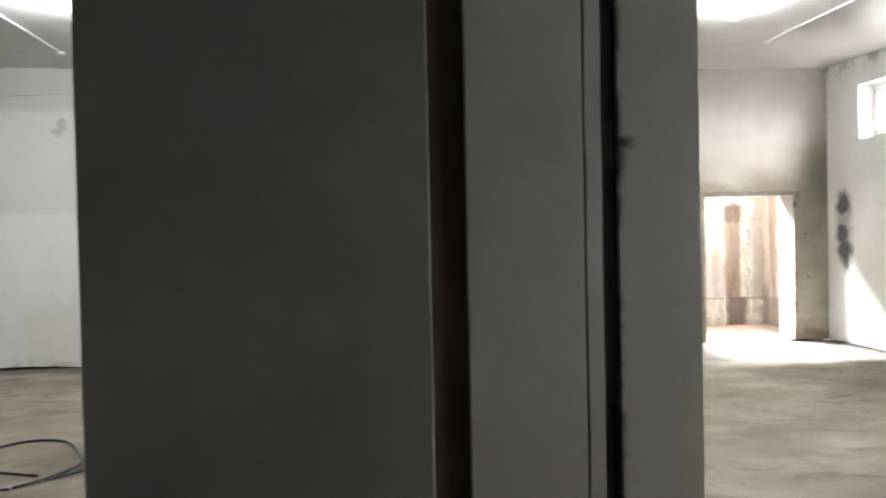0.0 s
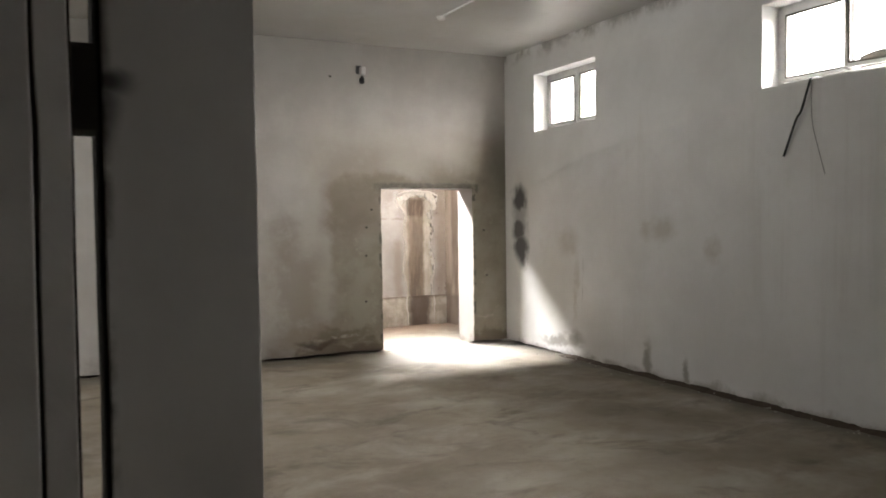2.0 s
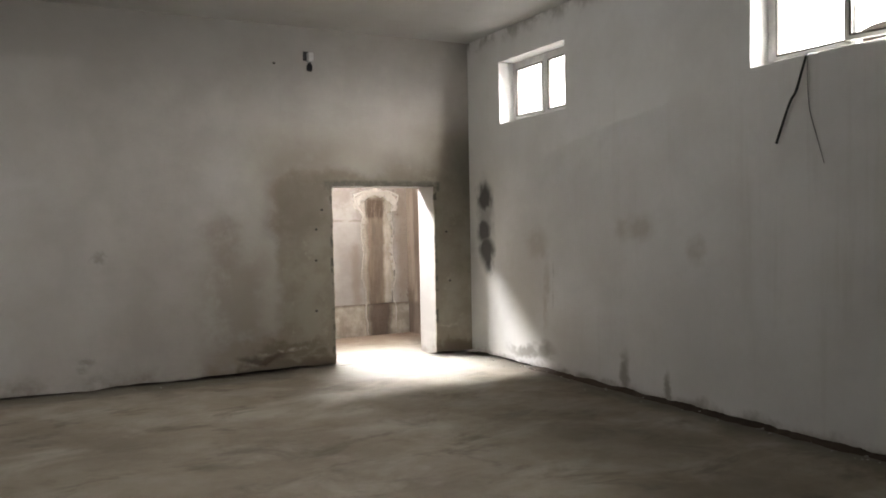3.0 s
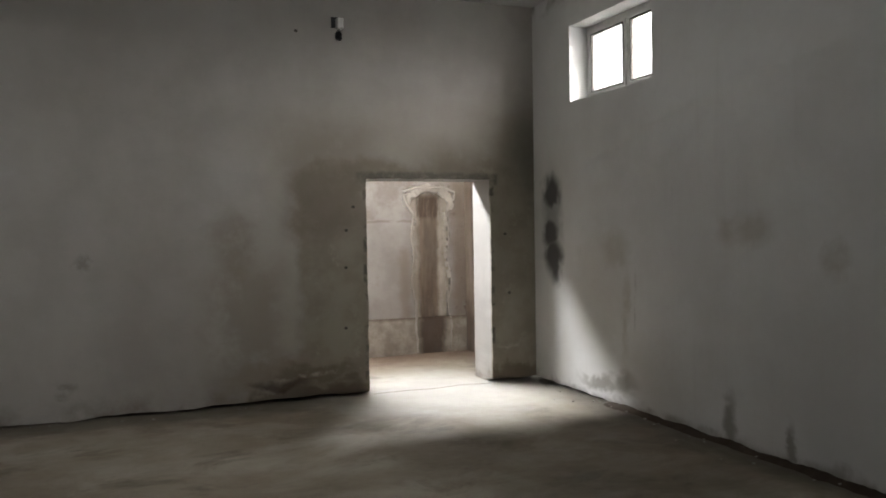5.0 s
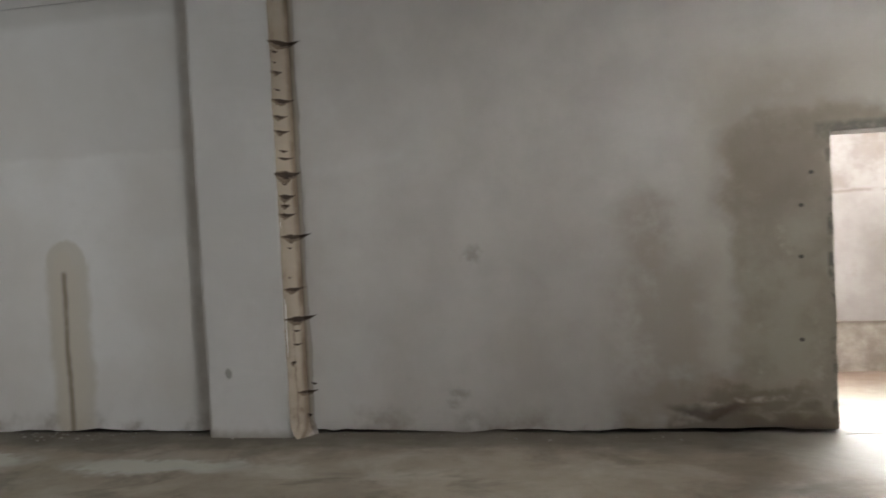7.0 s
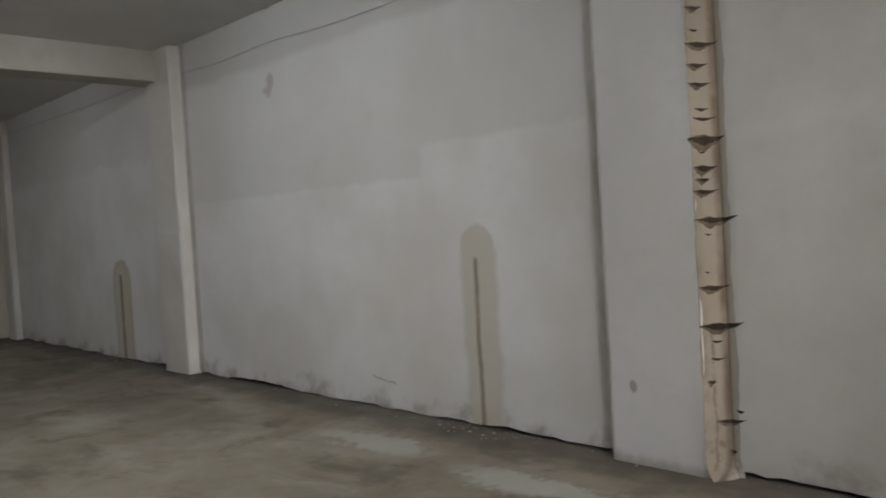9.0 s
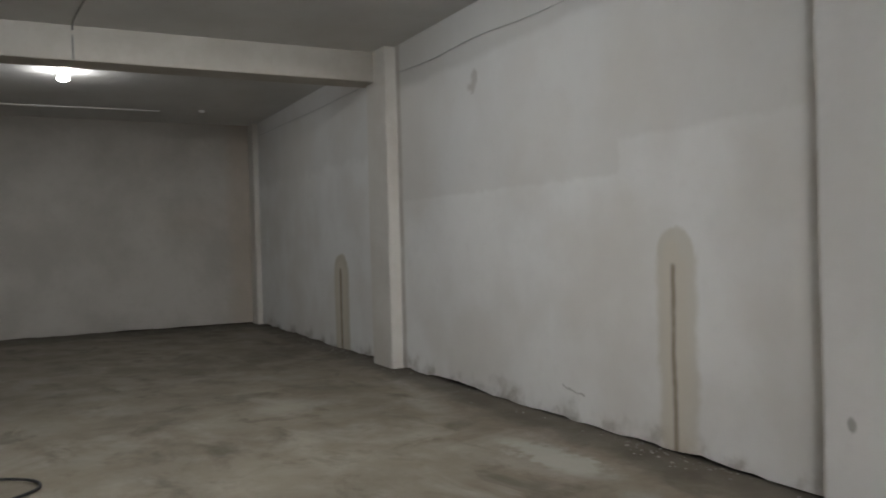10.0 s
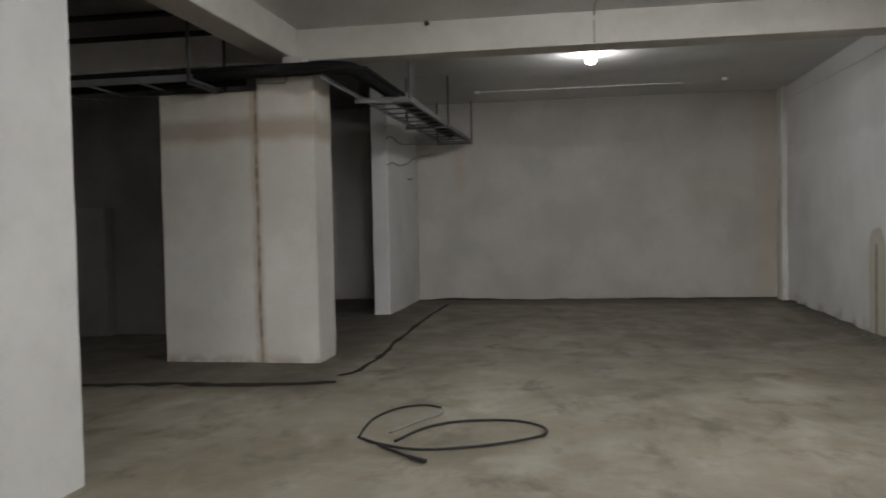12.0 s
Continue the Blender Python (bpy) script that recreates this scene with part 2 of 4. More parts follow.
def bare_edge():
    """Tan undercoat with rust along its rim and in the inner corner."""
    n = Nodes("bare_plaster_edge", 0.95)
    c = plaster_base(n, (0.37, 0.32, 0.257), (0.285, 0.24, 0.188))
    rim = n.mul(n.mul(n.ramp(n.ragged(n.y, 0.03, 0.03), -0.095, -0.12), n.ramp(n.noise(4, 5), 0.42, 0.65)), 0.4)
    inner = n.mul(n.box(n.warp(n.x, 6, 0.02), n.z, -5.607, -5.578, -1, 9, 0.016), n.ramp(n.noise(3, 5), 0.3, 0.6, 0.55, 1.0))
    inner = n.most(inner, n.mul(n.mul(n.box(n.warp(n.x, 8, 0.025), n.z, -5.648, -5.640, -1, 0.85, 0.008), n.ramp(n.noise(9, 4), 0.35, 0.55)), 0.9))
    outer = n.ramp(n.ragged(n.x, 0.03, 0.02), -5.585, -5.545)
    low = n.mul(n.ramp(n.ragged(n.z, 0.5, 0.1), 0.6, 0.1), n.ramp(n.noise(9, 5), 0.48, 0.66))
    c = n.mix(n.mul(outer, 0.85), c, (0.37, 0.345, 0.31))
    c = n.mix(n.mul(n.most(rim, inner, n.mul(low, 0.7)), 0.88), c, (0.12, 0.08, 0.05))
    return n.done(c)


def west_wall_material():
    n = Nodes("west_plaster", 0.9)
    u, v = n.ragged(n.y, 0.2, 0.08), n.ragged(n.z, 0.3, 0.1)
    c = plaster_base(n, (0.50, 0.475, 0.44), (0.415, 0.39, 0.355))
    run = n.most(n.mul(n.blob(u, v, -5.95, 2.5, 0.16, 0.75, 0.8), 0.9), n.mul(n.box(u, v, -0.5, 0.1, -1, 9, 0.15), 0.6), n.mul(n.blob(u, v, -1.2, 2.0, 1.0, 0.5, 0.9), 0.25))
    c = n.mix(n.mul(run, 0.6), c, (0.44, 0.345, 0.255))
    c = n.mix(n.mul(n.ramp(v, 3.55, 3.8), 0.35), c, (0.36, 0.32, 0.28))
    return n.done(c)


def column_material():
    n = Nodes("column_plaster", 0.9)
    v = n.warp(n.z, 2.5, 0.12)
    c = plaster_base(n, (0.51, 0.49, 0.46), (0.43, 0.405, 0.37))
    c = n.mix(n.mul(n.mul(n.ramp(v, 2.25, 2.6), n.ramp(n.noise(2.0, 4), 0.3, 0.6)), 0.6), c, (0.42, 0.35, 0.27))
    c = n.mix(n.mul(n.box(v, n.noise(1.2), 2.48, 2.72, -1, 2, 0.07), 0.6), c, (0.23, 0.18, 0.13))
    c = n.mix(n.mul(n.mul(n.ramp(v, 0.14, 0.0), n.ramp(n.noise(5, 4), 0.4, 0.6)), 0.6), c, (0.25, 0.19, 0.13))
    beside = n.mul(n.box(n.warp(n.warp(n.y, 3, 0.06), 14, 0.03), n.z, -7.235, -7.115, -1, 9, 0.03), n.ramp(n.noise(2.6, 5), 0.3, 0.6, 0.45, 1.0))
    c = n.mix(n.mul(beside, 0.6), c, (0.30, 0.235, 0.17))
    return n.done(c)


def east_wall_material():
    n = Nodes("window_wall_plaster", 0.9)
    u, v = n.ragged(n.y, 0.22, 0.09), n.ragged(n.z, 0.24, 0.09)
    c = plaster_base(n, (0.78, 0.775, 0.765), (0.69, 0.68, 0.665))
    tan = n.most(n.mul(n.blob(u, v, -1.15, 0.9, 0.75, 0.95, 0.8), 0.8), n.mul(n.box(u, v, -0.7, 1, -1, 2.4, 0.3), 0.6), n.mul(n.blob(u, v, -1.9, 0.35, 0.9, 0.5, 0.9), 0.6))
    c = n.mix(n.mul(tan, 0.5), c, (0.46, 0.42, 0.345))
    soot = n.most(n.blob(u, v, -0.35, 1.90, 0.24, 0.26, 0.65), n.blob(u, v, -0.33, 1.50, 0.24, 0.22, 0.65), n.blob(u, v, -0.38, 1.28, 0.24, 0.26, 0.65), n.mul(n.blob(u, v, -0.36, 1.65, 0.28, 0.62, 0.8), 0.6), n.blob(u, v, -0.42, 1.16, 0.18, 0.24, 0.8))
    c = n.mix(n.mul(soot, 0.95), c, (0.05, 0.047, 0.044))
    smudge = n.most(n.box(u, v, -3.25, -2.75, 1.44, 1.62, 0.07), n.blob(u, v, -3.75, 1.35, 0.15, 0.18, 0.7), n.blob(u, v, -1.45, 1.35, 0.28, 0.25, 0.8), n.blob(u, v, -1.6, 0.8, 0.08, 0.6, 0.9))
    c = n.mix(n.mul(n.mul(smudge, n.ramp(n.noise(4, 5), 0.2, 0.55, 0.3, 1.0)), 0.45), c, (0.40, 0.345, 0.27))
    thin = n.mul(n.box(n.warp(n.y, 3, 0.10), n.z, -1.735, -1.725, 0.35, 1.3, 0.012), n.ramp(n.noise(5, 4), 0.42, 0.58))
    c = n.mix(n.mul(thin, 0.55), c, (0.20, 0.17, 0.13))
    low = n.most(n.blob(u, v, -2.85, 0.12, 0.10, 0.36, 0.8), n.blob(u, v, -1.55, 0.2, 0.3, 0.16, 0.9), n.blob(u, v, -1.2, 0.16, 0.5, 0.1, 0.8), n.blob(u, v, -3.4, 0.1, 0.06, 0.24, 0.8), n.ramp(v, 0.10, -0.02))
    c = n.mix(n.mul(low, 0.7), c, (0.19, 0.165, 0.13))
    runs = n.mul(n.mul(n.box(u, v, -5.6, -4.2, 0.9, 2.72, 0.25), n.ramp(n.noise(1.0, 5, stretch=(1, 5, 0.25)), 0.48, 0.66)), 0.2)
    c = n.mix(runs, c, (0.42, 0.38, 0.32))
    drips = n.mul(n.mul(n.ramp(n.noise(1.0, 5, stretch=(1, 7, 0.3)), 0.55, 0.72), n.ramp(n.noise(0.7), 0.4, 0.6)), 0.1)
    c = n.mix(drips, c, (0.40, 0.36, 0.30))
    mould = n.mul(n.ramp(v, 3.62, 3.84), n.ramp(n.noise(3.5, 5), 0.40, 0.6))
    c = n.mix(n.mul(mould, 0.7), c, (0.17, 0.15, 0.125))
    return n.done(c)


def concrete_floor():
    n = Nodes("concrete_floor", 0.8)
    big = n.ramp(n.noise(0.55, 6, 0.65), 0.32, 0.68)
    c = n.mix(big, (0.186, 0.155, 0.115), (0.298, 0.262, 0.206))
    c = n.mix(n.mul(n.ramp(n.noise(1.3, 7, 0.62, stretch=(0.8, 1.1, 1), distortion=0.5), 0.46, 0.72), 0.62), c, (0.412, 0.374, 0.314))
    c = n.mix(n.mul(n.ramp(n.noise(1.9, 6, 0.65, stretch=(0.8, 1.1, 1), distortion=0.5), 0.50, 0.70), 0.75), c, (0.115, 0.094, 0.068))
    c = n.mix(n.mul(n.ramp(n.noise(24, 6, 0.7), 0.55, 0.75), 0.45), c, (0.15, 0.13, 0.10))
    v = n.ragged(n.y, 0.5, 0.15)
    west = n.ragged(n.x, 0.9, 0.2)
    # dirt along the wall feet, plus shade painted over the west and south floor
    dirt_and_shade = n.most(n.mul(n.ramp(v, -0.62, -0.2), n.ramp(n.x, -1.7, -2.6)), n.ramp(west, -17.0, -18.6), n.mul(n.ramp(west, -9.5, -14.5), 0.5), n.mul(n.ramp(n.ragged(n.y, 0.5, 0.2), -5.7, -6.4), n.ramp(n.x, -9.8, -11.2)), n.ramp(n.ragged(n.x, 0.4, 0.12), -0.45, -0.05))
    c = n.mix(n.mul(dirt_and_shade, 0.85), c, (0.095, 0.08, 0.06))
    c = n.mix(n.mul(n.ramp(v, 0.9, 1.9), 0.85), c, (0.21, 0.145, 0.10))
    pale = n.most(n.blob(v, n.ragged(n.x, 0.5, 0.2), -0.75, -8.0, 0.22, 0.7, 0.5), n.blob(v, n.ragged(n.x, 0.4, 0.2), -0.85, -6.4, 0.2, 0.9, 0.6))
    c = n.mix(n.mul(pale, 0.7), c, (0.45, 0.44, 0.40))
    # pool of daylight at the doorway, painted into the floor colour
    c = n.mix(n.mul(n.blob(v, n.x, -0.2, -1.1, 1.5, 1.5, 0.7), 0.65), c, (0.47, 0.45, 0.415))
    n.bump((n.noise(1.1, 4), 0.5, 0.03), (n.noise(6, 6, 0.65), 0.45, 0.012), (n.noise(45, 5, 0.7), 0.4, 0.006))
    n.put(n.ramp(n.noise(1.9, 4), 0.35, 0.65, 0.62, 0.9), n.bsdf.inputs["Roughness"])
    return n.done(c)


def rough_masonry():
    n = Nodes("broken_plaster", 0.95)
    c = n.mix(n.ramp(n.noise(3.0, 7, stretch=(2, 2, 0.6)), 0.35, 0.65), (0.36, 0.315, 0.265), (0.52, 0.475, 0.42))
    side = n.ramp(n.x, 0.05, 0.10)
    c = n.mix(n.mul(side, 0.9), c, n.mix(n.ramp(n.noise(2.2, 7, stretch=(2, 2, 0.45)), 0.38, 0.62), (0.16, 0.115, 0.085), (0.34, 0.28, 0.225)))
    c = n.mix(n.mul(n.mul(side, n.ramp(n.ragged(n.z, 0.15, 0.06), 0.5, 0.42)), 0.7), c, (0.13, 0.10, 0.08))
    wet = n.box(n.ragged(n.x, 0.05, 0.04), n.z, -0.47, -0.21, -1, 2.0, 0.035)
    c = n.mix(n.mul(wet, 0.85), c, n.mix(n.ramp(n.noise(4, 5, stretch=(3, 3, 0.5)), 0.35, 0.65), (0.10, 0.068, 0.046), (0.20, 0.145, 0.105)))
    c = n.mix(n.mul(n.ramp(n.noise(16, 6), 0.55, 0.7), 0.4), c, (0.22, 0.17, 0.13))
    top = n.mul(n.box(n.ragged(n.x, 0.08, 0.05), n.ragged(n.z, 0.1, 0.06), -0.50, -0.18, 1.70, 1.98, 0.03), n.ramp(n.noise(9, 5, stretch=(3, 3, 0.5)), 0.35, 0.55))
    c = n.mix(n.mul(top, 0.75), c, (0.07, 0.045, 0.03))
    n.bump((n.noise(14, 7, 0.7), 0.9, 0.03), (n.noise(70, 4), 0.5, 0.006))
    return n.done(c)


def annex_plaster():
    n = Nodes("annex_plaster", 0.92)
    c = plaster_base(n, (0.41, 0.385, 0.37), (0.27, 0.245, 0.225))
    line = n.mul(n.mul(n.box(n.x, n.ragged(n.z, 0.05, 0.03), -9, -0.5, 1.645, 1.675, 0.015), n.ramp(n.noise(5), 0.35, 0.55)), 0.6)
    upper = n.mul(n.mul(n.ramp(n.ragged(n.z, 0.08, 0.05), 1.66, 1.72), n.ramp(n.noise(3.2, 6), 0.38, 0.6)), 0.5)
    streak = n.mul(n.box(n.ragged(n.x, 0.10, 0.05), n.ragged(n.z, 0.2, 0.1), -0.74, -0.62, 0.4, 1.35, 0.05), 0.55)
    c = n.mix(n.most(line, upper, streak), c, (0.20, 0.16, 0.13))
    chips = n.mul(n.ramp(n.noise(13, 5), 0.60, 0.66), n.ramp(n.x, -0.25, 0.0))
    c = n.mix(n.mul(chips, 0.8), c, (0.12, 0.09, 0.07))
    blot = n.mul(n.ramp(n.noise(2.1, 6, 0.65), 0.5, 0.68), n.ramp(n.noise(8, 5), 0.3, 0.6, 0.4, 1.0))
    c = n.mix(n.mul(blot, 0.45), c, (0.25, 0.205, 0.175))
    right = n.mul(n.ramp(n.warp(n.x, 4, 0.08), -0.10, 0.04), n.ramp(n.noise(3, 6, stretch=(2, 2, 0.6)), 0.3, 0.6, 0.5, 1.0))
    c = n.mix(n.mul(right, 0.75), c, (0.21, 0.165, 0.13))
    return n.done(c)


def plinth_material():
    n = Nodes("plinth_plaster", 0.95)
    c = n.mix(n.ramp(n.noise(5, 6), 0.35, 0.65), (0.30, 0.265, 0.22), (0.44, 0.40, 0.35))
    c = n.mix(n.mul(n.ramp(n.ragged(n.z, 0.1, 0.05), 0.40, 0.45), 0.8), c, (0.14, 0.11, 0.085))
    wet = n.box(n.ragged(n.x, 0.1, 0.06), n.z, -0.50, -0.16, -1, 2, 0.06)
    c = n.mix(n.mul(wet, 0.9), c, (0.085, 0.06, 0.045))
    n.bump((n.noise(9, 7, 0.7), 0.9, 0.03), (n.noise(60, 4), 0.4, 0.005))
    return n.done(c)


def ceiling_paint():
    n = Nodes("ceiling_paint", 0.36)
    c = n.mix(n.ramp(n.noise(0.8, 5), 0.35, 0.7), (0.56, 0.55, 0.535), (0.50, 0.485, 0.465))
    c = n.mix(n.mul(n.ramp(n.noise(4, 6), 0.55, 0.75), 0.3), c, (0.40, 0.37, 0.33))
    # ceiling over the rooms to the south: their shade painted in as a darker colour
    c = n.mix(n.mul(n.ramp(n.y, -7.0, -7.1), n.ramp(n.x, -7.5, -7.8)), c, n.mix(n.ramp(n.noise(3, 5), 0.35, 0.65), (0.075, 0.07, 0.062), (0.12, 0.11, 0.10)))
    n.bump((n.noise(2.2, 3), 0.25, 0.02), (n.noise(70, 3), 0.1, 0.003))
    return n.done(c)


def glowing(name, colour, strength):
    n = Nodes(name, 0.4)
    n.bsdf.inputs["Emission Color"].default_value = (*colour, 1)
    n.bsdf.inputs["Emission Strength"].default_value = strength
    return n.done(colour)


def glass():
    n = Nodes("window_glass", 0.05)
    n.bsdf.inputs["Transmission Weight"].default_value = 1.0
    n.bsdf.inputs["IOR"].default_value = 1.45
    return n.done((0.95, 0.97, 0.97))


PLASTER = wall_plaster("plaster")
# colour darkened to paint in the side rooms' shade; mortar lumps share it
SHADED_CEMENT = wall_plaster("shaded_cement", (0.11, 0.103, 0.097), (0.075, 0.07, 0.065))
PLASTER_WEST = west_wall_material()
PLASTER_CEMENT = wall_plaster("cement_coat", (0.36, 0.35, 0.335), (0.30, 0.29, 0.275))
PLASTER_PALE_TAN = wall_plaster("pale_tan_plaster", (0.67, 0.645, 0.605), (0.60, 0.56, 0.51))
DADO = plinth_material()
RIM = wall_plaster("torn_plaster", (0.56, 0.53, 0.49), (0.38, 0.34, 0.295))
ANNEX_PLASTER = annex_plaster()
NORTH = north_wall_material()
EAST = east_wall_material()
COLUMN = column_material()
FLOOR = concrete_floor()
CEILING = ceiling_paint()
MASONRY = rough_masonry()
BEAM = wall_plaster("beam_paint", (0.56, 0.53, 0.485), (0.45, 0.415, 0.365))
PVC = plain("white_plastic", (0.78, 0.77, 0.75), 0.4)
BLACK = plain("black_rubber", (0.012, 0.012, 0.014), 0.55)
PALE_HOSE = plain("grey_rubber", (0.25, 0.25, 0.24), 0.45)
WIRE_GREY = plain("grey_wire", (0.46, 0.45, 0.44), 0.6)
STEEL = plain("grey_steel", (0.17, 0.17, 0.168), 0.5, 0.3)
DARK_STEEL = plain("dark_steel", (0.06, 0.06, 0.062), 0.55, 0.3)
PIPE_BLACK = plain("pipe_insulation", (0.012, 0.011, 0.011), 0.92)
PIPE_BLACK.node_tree.nodes["Principled BSDF"].inputs["Specular IOR Level"].default_value = 0.12
JOINT_BLACK = plain("joint_black", (0.022, 0.014, 0.009), 0.9)
CRACK = plain("crack_stain", (0.05, 0.03, 0.018), 0.95, vary=0.6)
CRACK_STAIN = plain("rusty_crack_stain", (0.16, 0.12, 0.082), 0.95, vary=0.4)
BROWN = plain("brown_foam", (0.10, 0.07, 0.048), 0.95)
SEAM = plain("seam_stain", (0.33, 0.265, 0.195), 0.95, vary=0.45)
JOINT_DIRT = plain("damp_joint_dirt", (0.019, 0.012, 0.007), 0.98, vary=0.5)
DIRT = plain("dark_dirt", (0.06, 0.041, 0.028), 0.95)
CRUMB = plain("plaster_crumbs", (0.40, 0.38, 0.35), 0.95, vary=0.5)
GASKET = plain("window_gasket", (0.10, 0.09, 0.08), 0.7)
SOIL = plain("bare_soil", (0.075, 0.058, 0.045), 0.95, vary=0.5)
BULB = glowing("lit_bulb", (1.0, 0.97, 0.92), 60.0)
GLASS = glass()
SKYGLOW = glowing("hazy_sky", (1.0, 0.99, 0.97), 5.0)
EDGE_TAN = bare_edge()


# ---- mesh helpers ----
def link_mesh(name, verts, faces, material, parent=None, label=""):
    me = bpy.data.meshes.new(name)
    me.from_pydata(verts, [], faces)
    me.materials.append(material)
    me.update()
    ob = new(name, me)
    if parent:
        ob.parent = parent
    return tagged(ob, label)


def part(name, bm, material, parent=None, label=""):
    """One bmesh as one object, under a thing or a part."""
    me = bpy.data.meshes.new(name)
    bmesh.ops.recalc_face_normals(bm, faces=bm.faces)
    bm.to_mesh(me)
    bm.free()
    me.materials.append(material)
    ob = new(name, me)
    if parent:
        ob.parent = parent
    return tagged(ob, label)


def box(bm, x0, x1, y0, y1, z0, z1, bevel=0.0):
    made = bmesh.ops.create_cube(bm, size=1)["verts"]
    for v in made:
        v.co = Vector(((x0 + x1) / 2 + v.co.x * (x1 - x0), (y0 + y1) / 2 + v.co.y * (y1 - y0), (z0 + z1) / 2 + v.co.z * (z1 - z0)))
    if bevel:
        edges = list({e for v in made for e in v.link_edges})
        bmesh.ops.bevel(bm, geom=edges, offset=bevel, segments=2, affect="EDGES", profile=0.6)
    return bm


def tube(bm, points, radius, sides=8, closed_ends=True):
    """A round bar along a line of points."""
    rings = []
    pts = [Vector(p) for p in points]
    for i, p in enumerate(pts):
        d = (pts[min(i + 1, len(pts) - 1)] - pts[max(i - 1, 0)]).normalized()
        side = d.cross(Vector((0, 0, 1)) if abs(d.z) < 0.95 else Vector((1, 0, 0))).normalized()
        up = side.cross(d)
        r = radius[i] if isinstance(radius, (list, tuple)) else radius
        rings.append([bm.verts.new(p + (side * math.cos(a) + up * math.sin(a)) * r) for a in [2 * math.pi * k / sides for k in range(sides)]])
    for a, b in zip(rings, rings[1:]):
        for k in range(sides):
            bm.faces.new((a[k], a[(k + 1) % sides], b[(k + 1) % sides], b[k])).smooth = True
    if closed_ends:
        bm.faces.new(rings[0][::-1])
        bm.faces.new(rings[-1])
    return bm


def smooth_line(points, steps=8):
    """A Catmull-Rom line through the points."""
    p = [Vector(q) for q in points]
    p = [p[0] * 2 - p[1]] + p + [p[-1] * 2 - p[-2]]
    out = []
    for i in range(1, len(p) - 2):
        for k in range(steps):
            t = k / steps
            a, b, c, d = p[i - 1:i + 3]
            out.append(0.5 * (2 * b + (c - a) * t + (2 * a - 5 * b + 4 * c - d) * t * t + (3 * b - a - 3 * c + d) * t ** 3))
    return out + [p[-2]]


def wobble(x, y, z, s):
    return noise.noise(Vector((x, y, z)) * s)


def slab_wall(name, start, along, inward, length, height, thick, material, holes=(), inside=None, cell=0.1, ragged=0.012, gap=0.02, foot=0.0, kind="structure", label="", parent=None):
    """A wall from start along a direction; its room face lies on the start line. Holes are (u0, u1, v0, v1); inside(u, v) cuts a free shape.
    Edges of holes and the foot are ragged; faces of thickness go back from the room."""
    us = sorted({round(length * i / max(1, round(length / cell)), 4) for i in range(max(1, round(length / cell)) + 1)})
    vs = sorted({round(height * i / max(1, round(height / cell)), 4) for i in range(max(1, round(height / cell)) + 1)})

    def fit_line(lines, value):
        if value <= lines[0] or value >= lines[-1]:
            return
        k = min(range(1, len(lines) - 1), key=lambda i: abs(lines[i] - value))
        lines[k] = value
    for u0, u1, v0, v1 in holes:
        fit_line(us, u0), fit_line(us, u1), fit_line(vs, v0), fit_line(vs, v1)

    def solid(i, j):
        if not (0 <= i < len(us) - 1 and 0 <= j < len(vs) - 1):
            return False
        u, v = (us[i] + us[i + 1]) / 2, (vs[j] + vs[j + 1]) / 2
        if any(u0 < u < u1 and v0 < v < v1 for u0, u1, v0, v1 in holes):
            return False
        return not (inside and inside(u, v))
    start, along, inward = Vector((*start, 0)), Vector((*along, 0)), Vector((*inward, 0))
    index, verts, faces = {}, [], []

    def vert(i, j, back):
        if (i, j, back) in index:
            return index[i, j, back]
        u, v = us[i], vs[j]
        ring = [solid(i - a, j - b) for a in (0, 1) for b in (0, 1)]
        if not all(ring) and 0 < i < len(us) - 1 and 0 < j < len(vs) - 1 and not back:
            u += wobble(u, v, 3.1, 9) * ragged + wobble(u, v, 1.7, 31) * ragged
            v += wobble(u, v, 8.3, 9) * ragged + wobble(u, v, 5.7, 31) * ragged
        if j == 0:
            v = foot + gap * (0.6 + wobble(u, 0.2, 6.6, 2.3) + 0.6 * wobble(u, 0.7, 2.2, 11)) if gap and not back else foot
        p = start + along * u - inward * (thick if back else 0) + Vector((0, 0, v - 0.06 if back and j == 0 else v))
        index[i, j, back] = len(verts)
        verts.append(p)
        return index[i, j, back]
    for i in range(len(us) - 1):
        for j in range(len(vs) - 1):
            if not solid(i, j):
                continue
            q = ((i, j), (i + 1, j), (i + 1, j + 1), (i, j + 1))
            faces.append([vert(*c, 0) for c in q])
            faces.append([vert(*c, 1) for c in q[::-1]])
            for (a, b), (di, dj) in zip(((0, 1), (1, 2), (2, 3), (3, 0)), ((0, -1), (1, 0), (0, 1), (-1, 0))):
                if not solid(i + di, j + dj) and not (dj == -1 and j == 0):
                    faces.append([vert(*q[b], 0), vert(*q[a], 0), vert(*q[a], 1), vert(*q[b], 1)])
    ob = link_mesh(name, verts, faces, material, parent)
    bm = bmesh.new()
    bm.from_mesh(ob.data)
    bmesh.ops.recalc_face_normals(bm, faces=bm.faces)
    bm.to_mesh(ob.data)
    bm.free()
    return tagged(ob, label, kind=kind)


